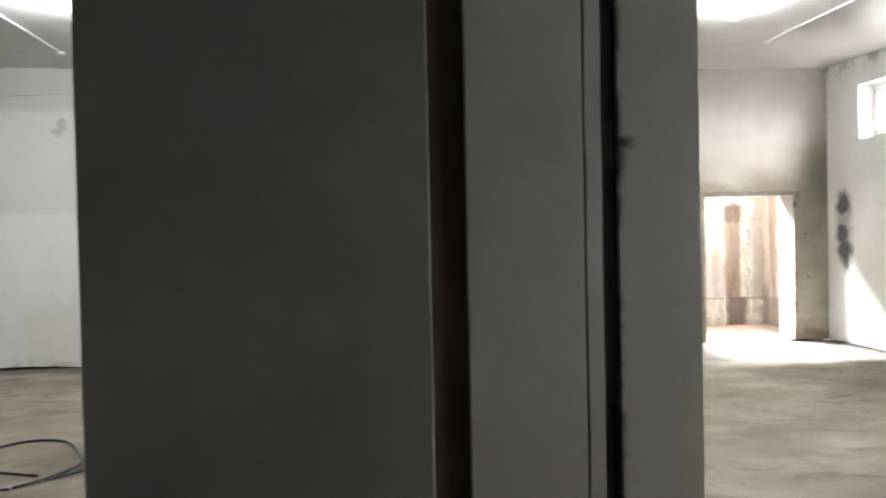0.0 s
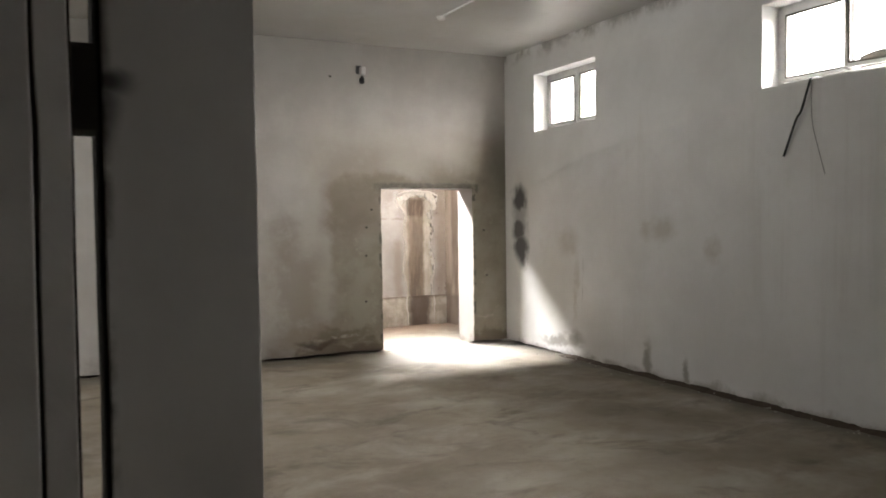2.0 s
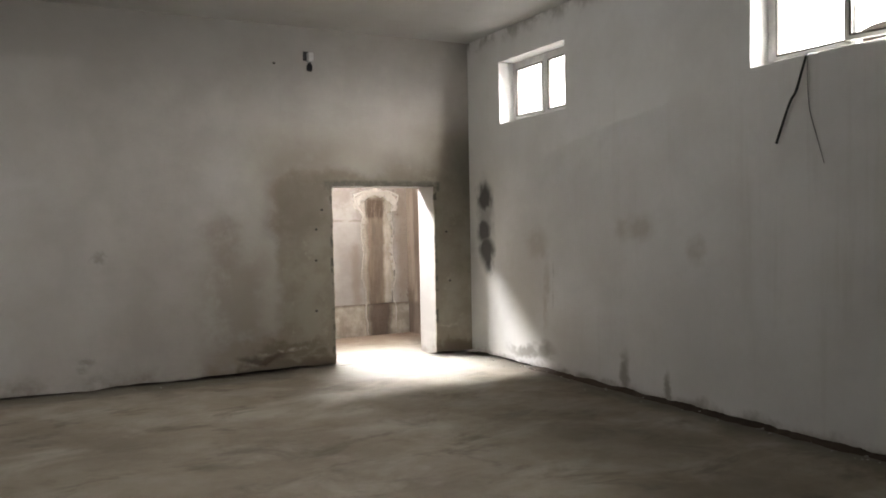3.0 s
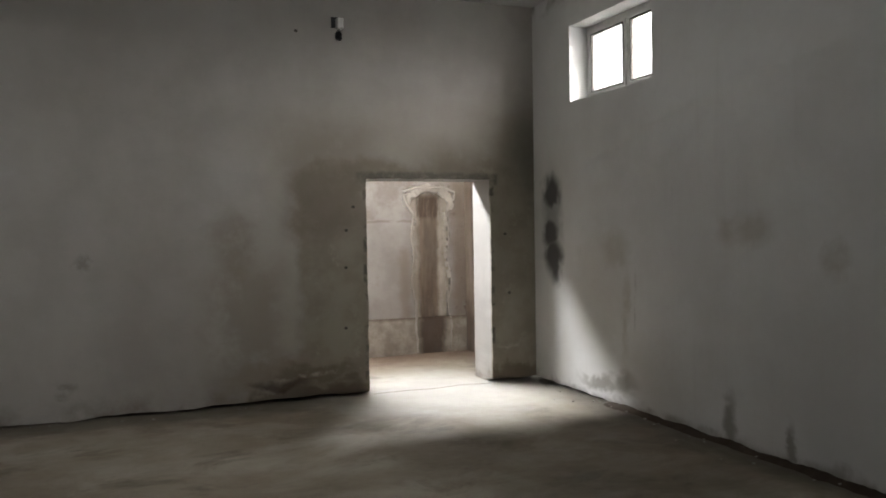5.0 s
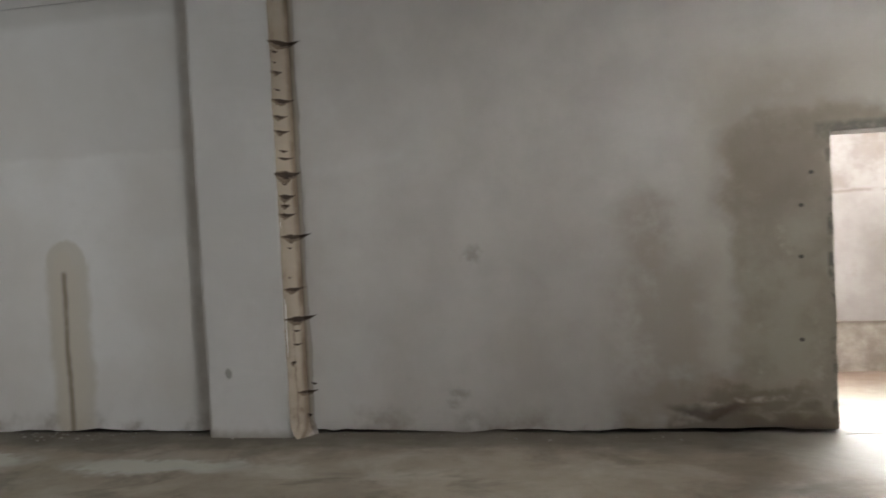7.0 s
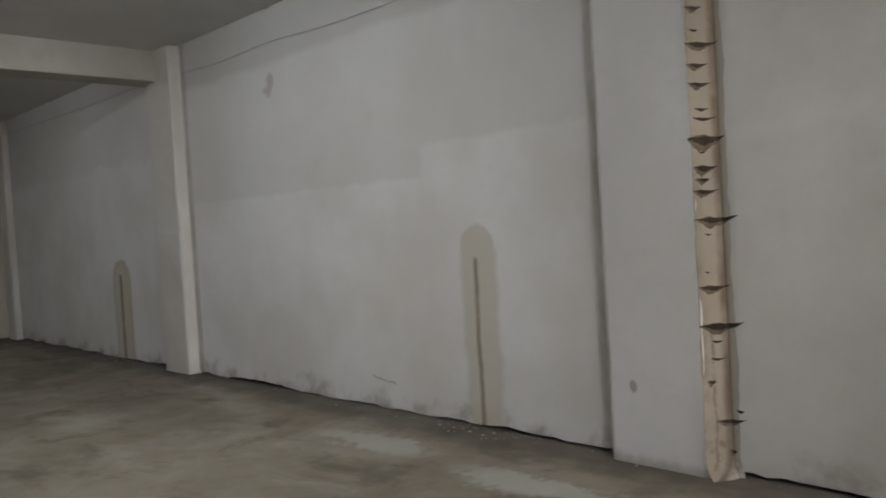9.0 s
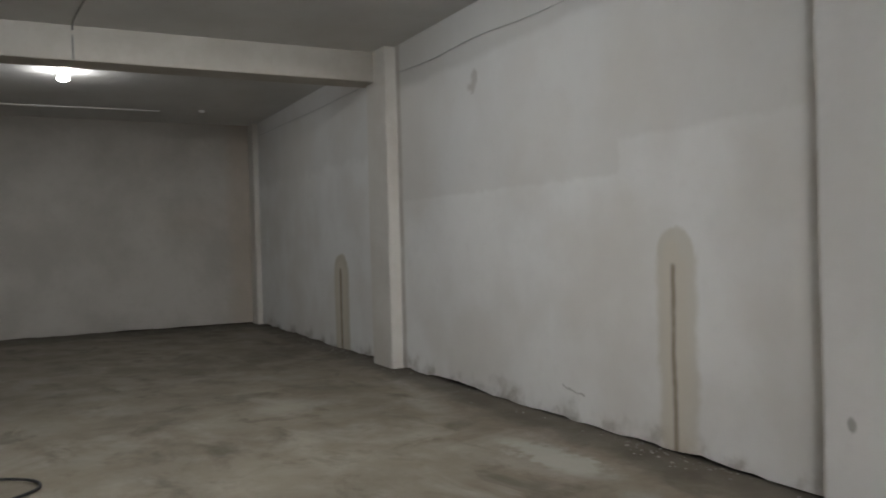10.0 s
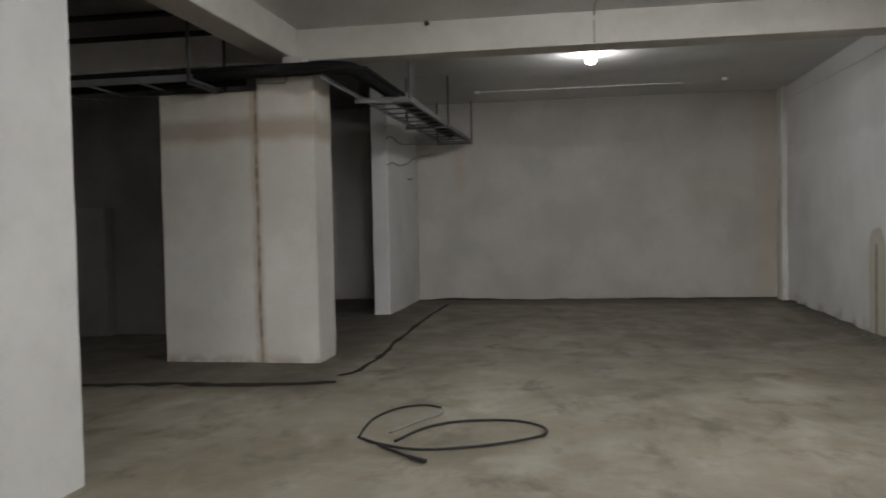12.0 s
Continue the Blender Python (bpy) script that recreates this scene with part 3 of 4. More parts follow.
def worn_block(name, x0, x1, y0, y1, z0, z1, material, cell=0.12, wear=0.008, round_off=0.015, parent=None, label="", kind="structure", category="", foot=0.0):
    """A plastered pier or beam: a box with softened, slightly wavy edges."""
    bm = bmesh.new()
    z0 = z0 - 0.035 if z0 == 0 else z0
    box(bm, x0, x1, y0, y1, z0, z1, round_off)
    cuts = max(1, int(max(x1 - x0, y1 - y0, z1 - z0) / cell))
    axis = max(range(3), key=lambda k: (x1 - x0, y1 - y0, z1 - z0)[k])
    lo = (x0, y0, z0)[axis]
    step = ((x1 - x0, y1 - y0, z1 - z0)[axis]) / cuts
    for k in range(1, cuts):
        co, no = Vector((0, 0, 0)), Vector((0, 0, 0))
        co[axis], no[axis] = lo + step * k, 1
        bmesh.ops.bisect_plane(bm, geom=bm.verts[:] + bm.edges[:] + bm.faces[:], plane_co=co, plane_no=no)
    for v in bm.verts:
        p = v.co.copy()
        d = Vector((wobble(p.x, p.y, p.z, 2.1), wobble(p.y, p.z, p.x, 2.3), 0.5 * wobble(p.z, p.x, p.y, 2.7)))
        d += 0.5 * Vector((wobble(p.x, p.y, p.z, 11), wobble(p.y, p.z, p.x, 11), 0))
        if axis == 2 and p.z < z0 + 0.05 and foot:
            v.co.z = p.z + foot * (0.4 + wobble(p.x, p.y, 4.4, 9))
        d[axis] *= 0.3
        v.co += d * wear
    ob = part(name, bm, material, parent)
    return tagged(ob, label, category, kind=kind)


# ---- the setting ----
XW, YS, H = -18.97, -14.0, 3.81
WALL = 0.43

# floor: one uneven sheet of poured concrete through all the spaces
def build_floor():
    nx, ny = 200, 170
    x0, x1, y0, y1 = XW - 0.6, 0.7, YS - 0.6, 2.9
    verts, faces = [], []
    for j in range(ny + 1):
        for i in range(nx + 1):
            x, y = x0 + (x1 - x0) * i / nx, y0 + (y1 - y0) * j / ny
            verts.append((x, y, 0.008 * wobble(x, y, 0, 0.8) + 0.004 * wobble(x, y, 5, 3.0) - 0.004))
    for j in range(ny):
        for i in range(nx):
            a = j * (nx + 1) + i
            faces.append((a, a + 1, a + nx + 2, a + nx + 1))
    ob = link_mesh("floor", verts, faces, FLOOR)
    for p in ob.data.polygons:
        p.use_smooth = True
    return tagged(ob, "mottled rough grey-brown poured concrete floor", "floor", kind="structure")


build_floor()

DOOR = (-1.80, -0.50, 2.05)
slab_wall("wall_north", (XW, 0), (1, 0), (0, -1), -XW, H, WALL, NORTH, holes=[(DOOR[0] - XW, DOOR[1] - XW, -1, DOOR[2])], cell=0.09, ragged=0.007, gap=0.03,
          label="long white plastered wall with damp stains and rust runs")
W1 = (-1.985, -0.725, 2.74, 3.45)
W2 = (-5.75, -4.33, 2.74, 3.45)
# assumed third window, out of view, added to light the partition's south face
W3 = (-9.6, -8.2, 2.74, 3.45)
WINDOWS = (W1, W2, W3)
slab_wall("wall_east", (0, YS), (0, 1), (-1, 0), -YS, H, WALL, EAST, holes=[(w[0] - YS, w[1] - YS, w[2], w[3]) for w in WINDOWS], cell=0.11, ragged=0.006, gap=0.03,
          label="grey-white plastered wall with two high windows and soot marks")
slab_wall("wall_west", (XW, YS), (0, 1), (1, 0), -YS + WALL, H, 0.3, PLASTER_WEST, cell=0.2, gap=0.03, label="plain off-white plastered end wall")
slab_wall("wall_south", (XW, YS), (1, 0), (0, 1), -XW, H, 0.3, SHADED_CEMENT, cell=0.5, gap=0.0, label="grey plastered back wall, shade put into its colour")

bm = bmesh.new()
box(bm, XW - 0.3, WALL, YS - 0.3, WALL, H, H + 0.25)
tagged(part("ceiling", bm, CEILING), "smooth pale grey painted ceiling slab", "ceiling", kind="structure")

# beams on a grid of about six metres
BX = -12.5
beams = ((BX - 0.4, BX, YS, -0.02, 3.45), (-6.3, -5.9, -6.5, -0.02, 3.45))
for x0, x1, y0, y1, z0 in beams:
    worn_block("beam", x0, x1, y0, y1, z0, H + 0.02, BEAM, cell=0.5, label="off-white painted concrete ceiling beam", category="beam")
worn_block("beam", BX + 0.02, -4.98, -7.25, -6.88, 3.45, H + 0.02, BEAM, cell=0.5, label="off-white painted concrete ceiling beam", category="beam")

# pilasters on the long wall
def pilaster(x0, x1, depth, label, material=None):
    return worn_block("pilaster", x0, x1, -depth, 0.04, 0.0, H + 0.01, material or PLASTER, cell=0.1, wear=0.008, round_off=0.03, label=label, category="pilaster", foot=0.02)


first_pilaster = pilaster(-6.35, -5.675, 0.14, "white plastered wall pilaster with a cracked tan edge", pilaster_plaster())
pilaster(-12.76, -12.15, 0.14, "off-white plastered wall pilaster with tan damp edges", PLASTER_PALE_TAN)
pilaster(XW - 0.02, XW + 0.35, 0.10, "shallow tan-stained corner pilaster", PLASTER_PALE_TAN)

# annex behind the doorway, with a broken-out pipe chase in its wall
AX0, AX1, AY1, AH = -3.6, 0.14, 2.12, 5.2


def chase_hole(u, v):
    x = u + AX0
    if v > 2.10 or v < 0.0:
        return False
    wide = 0.24 + 0.10 * max(0.0, min(1.0, (v - 1.75) / 0.15)) + 0.05 * wobble(0.4, v, 1.0, 3.0)
    return abs(x + 0.31 + 0.02 * v - 0.03 * wobble(x, v, 2.0, 2.0)) < wide - (0.12 if v > 2.03 else 0)


slab_wall("annex_wall_north", (AX0, AY1), (1, 0), (0, -1), AX1 - AX0, AH, 0.06, ANNEX_PLASTER, holes=[(0.2, 3.5, 3.55, 4.15)], inside=chase_hole, cell=0.03, ragged=0.010, gap=0.02,
          label="worn plastered wall with a broken-out pipe chase")
slab_wall("annex_wall_outer", (AX0, AY1 + 0.065), (1, 0), (0, -1), AX1 - AX0, AH, 0.3, MASONRY, holes=[(0.2, 3.5, 3.55, 4.15)], cell=0.2, gap=0, label="rough brown masonry behind the plaster")
slab_wall("annex_wall_east", (AX1, WALL), (0, 1), (-1, 0), AY1 + 0.36 - WALL, AH, 0.25, MASONRY, cell=0.2, gap=0, label="rough brown stripped wall")
slab_wall("annex_wall_west", (AX0, WALL), (0, 1), (1, 0), AY1 + 0.36 - WALL, AH, 0.25, ANNEX_PLASTER, cell=0.3, gap=0, label="worn plastered wall")
bm = bmesh.new()
box(bm, AX0 - 0.2, AX1 + 0.2, WALL - 0.1, WALL + 0.02, H + 0.26, AH)
tagged(part("annex_wall_south", bm, ANNEX_PLASTER), "worn plastered wall over the doorway", "wall", kind="structure")
bm = bmesh.new()
box(bm, AX0 - 0.3, AX1 + 0.3, WALL - 0.1, AY1 + 0.4, AH, AH + 0.2)
tagged(part("annex_ceiling", bm, CEILING), "pale ceiling slab of the annex", "ceiling", kind="structure")
worn_block("dado_ledge", AX0, AX1, AY1 - 0.028, AY1 + 0.01, 0.0, 0.46, DADO, cell=0.07, wear=0.02, round_off=0.008, label="darker proud plinth band along the annex wall", category="plinth")


def broken_rim():
    """The torn plaster edge round the chase, one lumpy bead."""
    def width(v):
        return 0.235 + 0.10 * max(0.0, min(1.0, (v - 1.75) / 0.15)) + 0.05 * wobble(0.4, v, 1.0, 3.0)
    line = []
    for side in (-1, 1):
        run = []
        for k in range(48):
            v = 0.02 + 2.0 * k / 47
            run.append((-0.31 - 0.02 * v + side * width(v) + 0.012 * wobble(side, v, 0, 9), AY1 - (0.034 if v < 0.47 else 0.002), v))
        line += run if side < 0 else [(-0.35 + 0.07 * k, AY1 - 0.002, 2.08 + 0.02 * wobble(k, 0, 0, 0.9)) for k in range(-3, 4)] + run[::-1]
    bm = bmesh.new()
    tube(bm, line, [(0.011 if p[0] < -0.3 else 0.004) + 0.010 * abs(wobble(p[0], p[2], 3, 8)) + (0.012 if p[2] > 1.75 else 0) for p in line], 7)
    # heaped mortar round the crown of the chase
    rnd = random.Random(21)
    for k in range(46):
        a = math.pi * k / 45
        x, z = -0.35 - 0.30 * math.cos(a) + rnd.uniform(-0.025, 0.025), 1.86 + 0.20 * math.sin(a) ** 0.8 + rnd.uniform(-0.03, 0.03)
        made = bmesh.ops.create_icosphere(bm, subdivisions=2, radius=rnd.uniform(0.025, 0.055))["verts"]
        squash = rnd.uniform(0.7, 1.3)
        for q in made:
            q.co = Vector((q.co.x * squash, q.co.y * 0.5, q.co.z / squash)) + Vector((x, AY1 + 0.008, z))
    for k in range(26):
        side, v = 1 if k % 3 else -1, rnd.uniform(0.5, 1.75)
        made = bmesh.ops.create_icosphere(bm, subdivisions=2, radius=rnd.uniform(0.015, 0.035))["verts"]
        for q in made:
            q.co = Vector((q.co.x * 0.8, q.co.y * 0.5, q.co.z * rnd.uniform(1.0, 1.3))) + Vector((-0.31 - 0.02 * v + side * (width(v) - 0.02), AY1 + 0.01, v))
    for q in bm.verts:
        q.co += Vector((wobble(q.co.x, q.co.y, q.co.z, 25), 0.4 * wobble(q.co.y, q.co.z, q.co.x, 25), wobble(q.co.z, q.co.x, q.co.y, 25))) * 0.012
    return tagged(part("chase_rim", bm, RIM), "torn pale plaster edge round the chase", "plaster edge", kind="structure")


broken_rim()

# near partition: a pier, an open joint, two wall pieces with a brown filled joint
PY0, PY1 = -7.23, -6.58
worn_block("pier", -5.432, -5.055, PY0, PY0 + 0.36, 0, H, pier_plaster(), wear=0.003, round_off=0.006, label="grey-white plastered pier beside an open joint", category="pier")
worn_block("wall_partition_1", -6.11, -5.589, PY0, PY0 + 0.36, 0, H, PLASTER, wear=0.003, round_off=0.006, label="grey-white plastered partition wall", category="wall")
worn_block("joint_strip", -5.578, -5.505, PY0 + 0.004, PY0 + 0.25, 0, H, PLASTER, round_off=0.004, label="narrow plastered strip at an open wall joint", category="wall strip")
worn_block("joint_filler", -5.60, -5.56, PY0 + 0.02, PY0 + 0.3, 0, H, JOINT_BLACK, label="dark seam in the partition", category="joint")
worn_block("wall_partition_2", -7.73, -6.27, PY0, PY1, 0, H, PLASTER, wear=0.003, round_off=0.006, label="grey-white plastered partition wall", category="wall")
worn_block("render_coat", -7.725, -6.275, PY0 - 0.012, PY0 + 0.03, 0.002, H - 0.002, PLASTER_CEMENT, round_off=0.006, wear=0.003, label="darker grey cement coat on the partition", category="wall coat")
worn_block("joint_lining", -5.512, -5.499, PY0 + 0.012, PY0 + 0.25, 0, H, JOINT_BLACK, wear=0.004, round_off=0.003, label="near-black side of the open joint", category="joint")
worn_block("joint_lining", -5.441, -5.42, PY0 + 0.03, PY0 + 0.35, 0, H, JOINT_BLACK, wear=0.006, round_off=0.003, label="near-black side of the open joint", category="joint")
worn_block("joint_filler", -6.29, -6.09, PY0 + 0.035, PY0 + 0.33, 0, H, BROWN, label="dark brown filled wall joint", category="joint")
worn_block("mortar_bridge", -5.52, -5.425, PY0 + 0.03, PY0 + 0.2, 1.88, 2.10, SHADED_CEMENT, label="grey mortar lump bridging the open joint", category="mortar", wear=0.02)
worn_block("mortar_bridge", -5.52, -5.425, PY0 + 0.10, PY0 + 0.3, 0.02, 0.78, SHADED_CEMENT, label="grey mortar lump at the foot of the joint", category="mortar", wear=0.02)

# far column with its stub wall, and the walls of the dark side rooms
CX = -11.87
column = worn_block("column", CX - 0.6, CX, -7.15, -6.49, 0, 3.2, COLUMN, label="white plastered square column with a tan band", category="column", foot=0.02)
worn_block("column_head", CX - 0.6, CX - 0.36, -6.98, -6.72, 3.19, 3.455, BEAM, label="narrow concrete column head under the beam", category="column head")
worn_block("wall_stub", CX - 0.58, CX - 0.02, -8.32, -7.17, 0, 3.02, COLUMN, label="off-white plastered stub wall beside the column", category="wall", foot=0.02)
worn_block("seam", CX - 0.3, CX - 0.004, -7.187, -7.150, 0, 3.02, SEAM, wear=0.012, round_off=0.004, label="rusty seam between column and stub wall", category="seam")
worn_block("wall_side_room", XW, -16.45, -7.06, -6.79, 0, H, PLASTER, label="white plastered wall end by the dark doorway", category="wall", foot=0.02)
worn_block("wall_side_room", -14.5, -14.1, YS, -9.2, 0, H, SHADED_CEMENT, label="grey plastered side room wall, shade put into its colour", category="wall")
worn_block("wall_low", -14.1, -13.85, -11.6, -10.3, 0, 1.83, SHADED_CEMENT, label="low grey side room wall, shade put into its colour", category="wall")
worn_block("wall_side_room", XW, -14.6, -9.25, -9.0, 0, H, SHADED_CEMENT, label="grey plastered side room wall, shade put into its colour", category="wall")

# ---- lights of the place ----
def ceiling_light(x, y, watts):
    lamp = tagged(new("ceiling_light"), "lit bare bulb in a white ceiling holder", "ceiling light", "ceiling lights")
    lamp.location = (x, y, H)
    bm = bmesh.new()
    tube(bm, [(0, 0, 0.01), (0, 0, -0.018), (0, 0, -0.022), (0, 0, -0.035)], [0.06, 0.06, 0.03, 0.028], 16)
    part("holder", bm, PVC, lamp)
    bm = bmesh.new()
    tube(bm, [(0, 0, -0.03), (0, 0, -0.05), (0, 0, -0.075), (0, 0, -0.10), (0, 0, -0.13), (0, 0, -0.145), (0, 0, -0.15)], [0.026, 0.032, 0.062, 0.075, 0.064, 0.035, 0.01], 20)
    bulb = part("bulb", bm, BULB, lamp, "glowing white bulb")
    bulb.visible_shadow = False
    point_light("bulb_light", x, y, H - 0.10, watts, 0.05, (0.93, 0.985, 1.0))


for x, y, watts in zip((-2.84, -9.2, -14.8), (-3.06, -3.1, -3.47), BULB_WATTS):
    ceiling_light(x, y, watts)

for w in WINDOWS:
    area_light("window_daylight", look((1.5, (w[0] + w[1]) / 2, 4.05), (-3, (w[0] + w[1]) / 2, 1.9)), 3.5, 1.9, UNSEEN_WINDOW_WATTS if w is W3 else WINDOW_WATTS, (1.0, 0.985, 0.965))
area_light("annex_daylight", look((-1.75, AY1 + 0.12, 3.86), (-1.45, -0.6, 0.7)), 3.2, 0.42, ANNEX_WATTS, (0.95, 0.975, 1.0), 105)

# ---- windows ----
def bar(bm, y0, y1, z0, z1, x0, x1):
    box(bm, x0, x1, y0, y1, z0, z1, 0.006)


def window(name, w, mullion, tilted=False):
    """A plastic window set back in its reveal: frame, mullion, two sashes with panes."""
    y0, y1, z0, z1 = w
    win = tagged(new(name), "small high white plastic window, dusty panes" if not tilted else "small high white plastic window with one sash ajar", "window", kind="structure")
    fx0, fx1, t = 0.20, 0.27, 0.055
    bm = bmesh.new()
    for a in ((y0, y1, z0 - 0.01, z0 + t), (y0, y1, z1 - t, z1 + 0.01), (y0 - 0.01, y0 + t, z0, z1), (y1 - t, y1 + 0.01, z0, z1)):
        bar(bm, *a, fx0, fx1)
    part("window_frame", bm, PVC, win)
    bm = bmesh.new()
    bar(bm, mullion - 0.022, mullion + 0.022, z0 + t, z1 - t, fx0 - 0.004, fx1 - 0.004)
    part("mullion", bm, PVC, win)
    for a, b, turn in ((y0 + t, mullion - 0.022, tilted), (mullion + 0.022, y1 - t, False)):
        c, d, r = z0 + t, z1 - t, 0.034
        hinge = Matrix.Translation((fx0, a, 0)) @ Matrix.Rotation(radians(13 if turn else 0), 4, "Z") @ Matrix.Translation((-fx0, -a, 0))
        bm = bmesh.new()
        for q in ((a, b, c, c + r), (a, b, d - r, d), (a, a + r, c, d), (b - r, b, c, d)):
            bar(bm, *q, fx0 - 0.012, fx0 + 0.035)
        bmesh.ops.transform(bm, matrix=hinge, verts=bm.verts)
        sash = part("sash", bm, PVC, win)
        bm = bmesh.new()
        box(bm, fx0 + 0.008, fx0 + 0.014, a + r - 0.008, b - r + 0.008, c + r - 0.008, d - r + 0.008)
        bmesh.ops.transform(bm, matrix=hinge, verts=bm.verts)
        pane = part("pane", bm, GLASS, sash)
        pane.visible_shadow = False
        bm = bmesh.new()
        g = 0.007
        for q in ((a + r, b - r, c + r - g, c + r + g), (a + r, b - r, d - r - g, d - r + g), (a + r - g, a + r + g, c + r, d - r), (b - r - g, b - r + g, c + r, d - r)):
            box(bm, fx0 - 0.016, fx0 + 0.007, *q)
        bmesh.ops.transform(bm, matrix=hinge, verts=bm.verts)
        part("gasket", bm, GASKET, sash, "dusty dark gasket")
    bm = bmesh.new()
    box(bm, fx0 - 0.04, fx0 - 0.012, mullion - 0.012, mullion + 0.012, (z0 + z1) / 2 - 0.06, (z0 + z1) / 2 + 0.03, 0.004)
    part("handle", bm, PVC, win, "white plastic handle")
    return win


window("window_1", W1, -1.38)
window("window_2", W2, -5.05, True)
# unseen window, added only to let in light from the south-east
window("unseen_window_3", W3, -8.9)

# daylight haze and the heaped soil outside the high windows
bm = bmesh.new()
box(bm, 3.0, 3.05, YS - 4, 14, 1.5, 9)
tagged(part("backdrop", bm, SKYGLOW), "bright hazy sky", "sky", kind="structure")


def outside_soil():
    verts, faces, nx, ny = [], [], 8, 170
    for j in range(ny + 1):
        for i in range(nx + 1):
            x, y = 0.432 + 2.56 * i / nx, YS + (-YS + 0.2) * j / ny
            heap = 0.16 * math.exp(-((y + 5.15) / 0.42) ** 2) + 0.05 * math.exp(-((y + 1.5) / 0.3) ** 2)
            verts.append((x, y, 2.80 + heap + 0.05 * i / nx + 0.03 * wobble(x, y, 1, 1.6) + 0.02 * wobble(x, y, 2, 6)))
    for j in range(ny):
        for i in range(nx):
            a = j * (nx + 1) + i
            faces.append((a, a + 1, a + nx + 2, a + nx + 1))
    return tagged(link_mesh("ground", verts, faces, SOIL), "dark bare soil heaped outside the windows", "ground", kind="structure")


outside_soil()


# ---- cracked edge of the first pilaster ----
def cracked_edge():
    """The slanted side of the pilaster, stripped to its undercoat and crossed by rusty cracks."""
    rnd = random.Random(11)
    rim, corner, out = Vector((-5.683, -0.1455, 0)), Vector((-5.588, -0.008, 0)), Vector((-5.540, -0.006, 0))

    def across(d):
        """A point at d from the rim (0) over the inner corner (1) and out on the wall."""
        return rim.lerp(corner, d) if d < 1 else corner + (out - corner) * (d - 1) * 2.8
    bm = bmesh.new()
    n = 110
    rows = []
    for k in range(n + 1):
        z = -0.02 + (H + 0.02) * k / n
        a = 0.010 * wobble(0.3, z, 0.0, 5) + 0.007 * wobble(0.3, z, 0.0, 17)
        b = 0.014 * wobble(0.9, z, 4.0, 4) + 0.008 * wobble(0.9, z, 0.0, 15)
        flare = 0.06 * max(0.0, 1 - z / 0.12) ** 2
        side = Vector((1, -0.6, 0)) * flare
        dents = [0.004 * wobble(k2, z, 2.0, 14) for k2 in (1, 2)]
        rows.append([bm.verts.new(p + Vector((0, 0, z))) for p in (rim + Vector((a * 0.6 - 0.006, a * 0.15 - 0.001, 0)) + side, across(0.35) + Vector((dents[0], 0, 0)) + side, across(0.75) + Vector((dents[1], 0, 0)) + side, corner + side * 0.7, out + Vector((b, 0, 0)) + side * 0.5)])
    for p, q in zip(rows, rows[1:]):
        for k in range(4):
            bm.faces.new((p[k], p[k + 1], q[k + 1], q[k])).smooth = k < 2
    edge = part("exposed_edge", bm, EDGE_TAN, first_pilaster, "tan bare plaster edge with rusty cracks")
    # height, start and end across the strip, thickness
    cracks = ((3.31, -0.1, 1.0, 0.034), (2.95, -0.1, 1.7, 0.034), (2.88, 0.0, 0.4, 0.018), (2.80, 0.05, 0.3, 0.012), (2.73, 0.0, 0.6, 0.02), (2.60, 0.05, 0.45, 0.014), (2.52, -0.05, 1.2, 0.026),
              (2.40, 0.0, 0.75, 0.022), (2.29, 0.0, 0.85, 0.020), (2.146, 0.1, 0.7, 0.016), (2.09, 0.05, 1.0, 0.018), (1.972, -0.12, 1.3, 0.048), (1.897, 0.2, 0.5, 0.010), (1.807, 0.05, 0.95, 0.030),
              (1.74, 0.1, 0.65, 0.020), (1.67, 0.0, 0.95, 0.022), (1.505, 0.0, 1.75, 0.030), (1.42, 0.3, 0.6, 0.010), (1.20, 0.25, 0.45, 0.010), (1.11, 0.05, 1.25, 0.026), (0.884, 0.0, 1.8, 0.034),
              (0.794, 0.3, 0.85, 0.014), (0.69, 0.3, 0.95, 0.014), (0.56, 0.2, 0.5, 0.022), (0.38, 1.2, 1.6, 0.018), (0.32, 0.45, 1.7, 0.022), (0.14, 0.9, 1.2, 0.020))
    def streak(name, z, d0, d1, thick, lift, material, under):
        """A ragged tapering stroke across the strip, with a sagging belly."""
        steps = 16
        body = 0.36 if d1 - d0 > 0.6 else 0.48
        top, low = [], []
        bm = bmesh.new()
        for k in range(steps + 1):
            s = k / steps
            d = d0 + (d1 - d0) * s
            swell = 0.55 * math.exp(-((s - body) / (0.2 if s < body else 0.26)) ** 2) + 0.42 * (1 - abs(2 * s - 1) ** 3)
            h = 1.15 * thick * swell * (0.8 + 0.4 * rnd.random())
            rise = 0.03 * (d1 - d0) * max(0.0, s - body) ** 2 + 0.010 * (1 - s) ** 3 + 0.003 * wobble(z, s * 3, 0, 3)
            p = across(max(d, -0.02)) + Vector((0.62, -0.46, 0)) * lift + Vector((0, 0, z + rise))
            if d < 0:
                p += Vector((0.09 * d, -0.012, 0))
            top.append(bm.verts.new(p + Vector((0, 0, h * 0.30))))
            low.append(bm.verts.new(p - Vector((0, 0, h * 0.70))))
        for k in range(steps):
            bm.faces.new((low[k], low[k + 1], top[k + 1], top[k]))
        return part(name, bm, material, under)
    for z, d0, d1, thick in cracks:
        if thick > 0.018:
            streak("stain", z - 0.004, d0 - 0.05, d1 - 0.1, thick * 1.9, 0.003, CRACK_STAIN, edge)
        streak("crack", z, d0, d1, thick, 0.006, CRACK, edge)


cracked_edge()


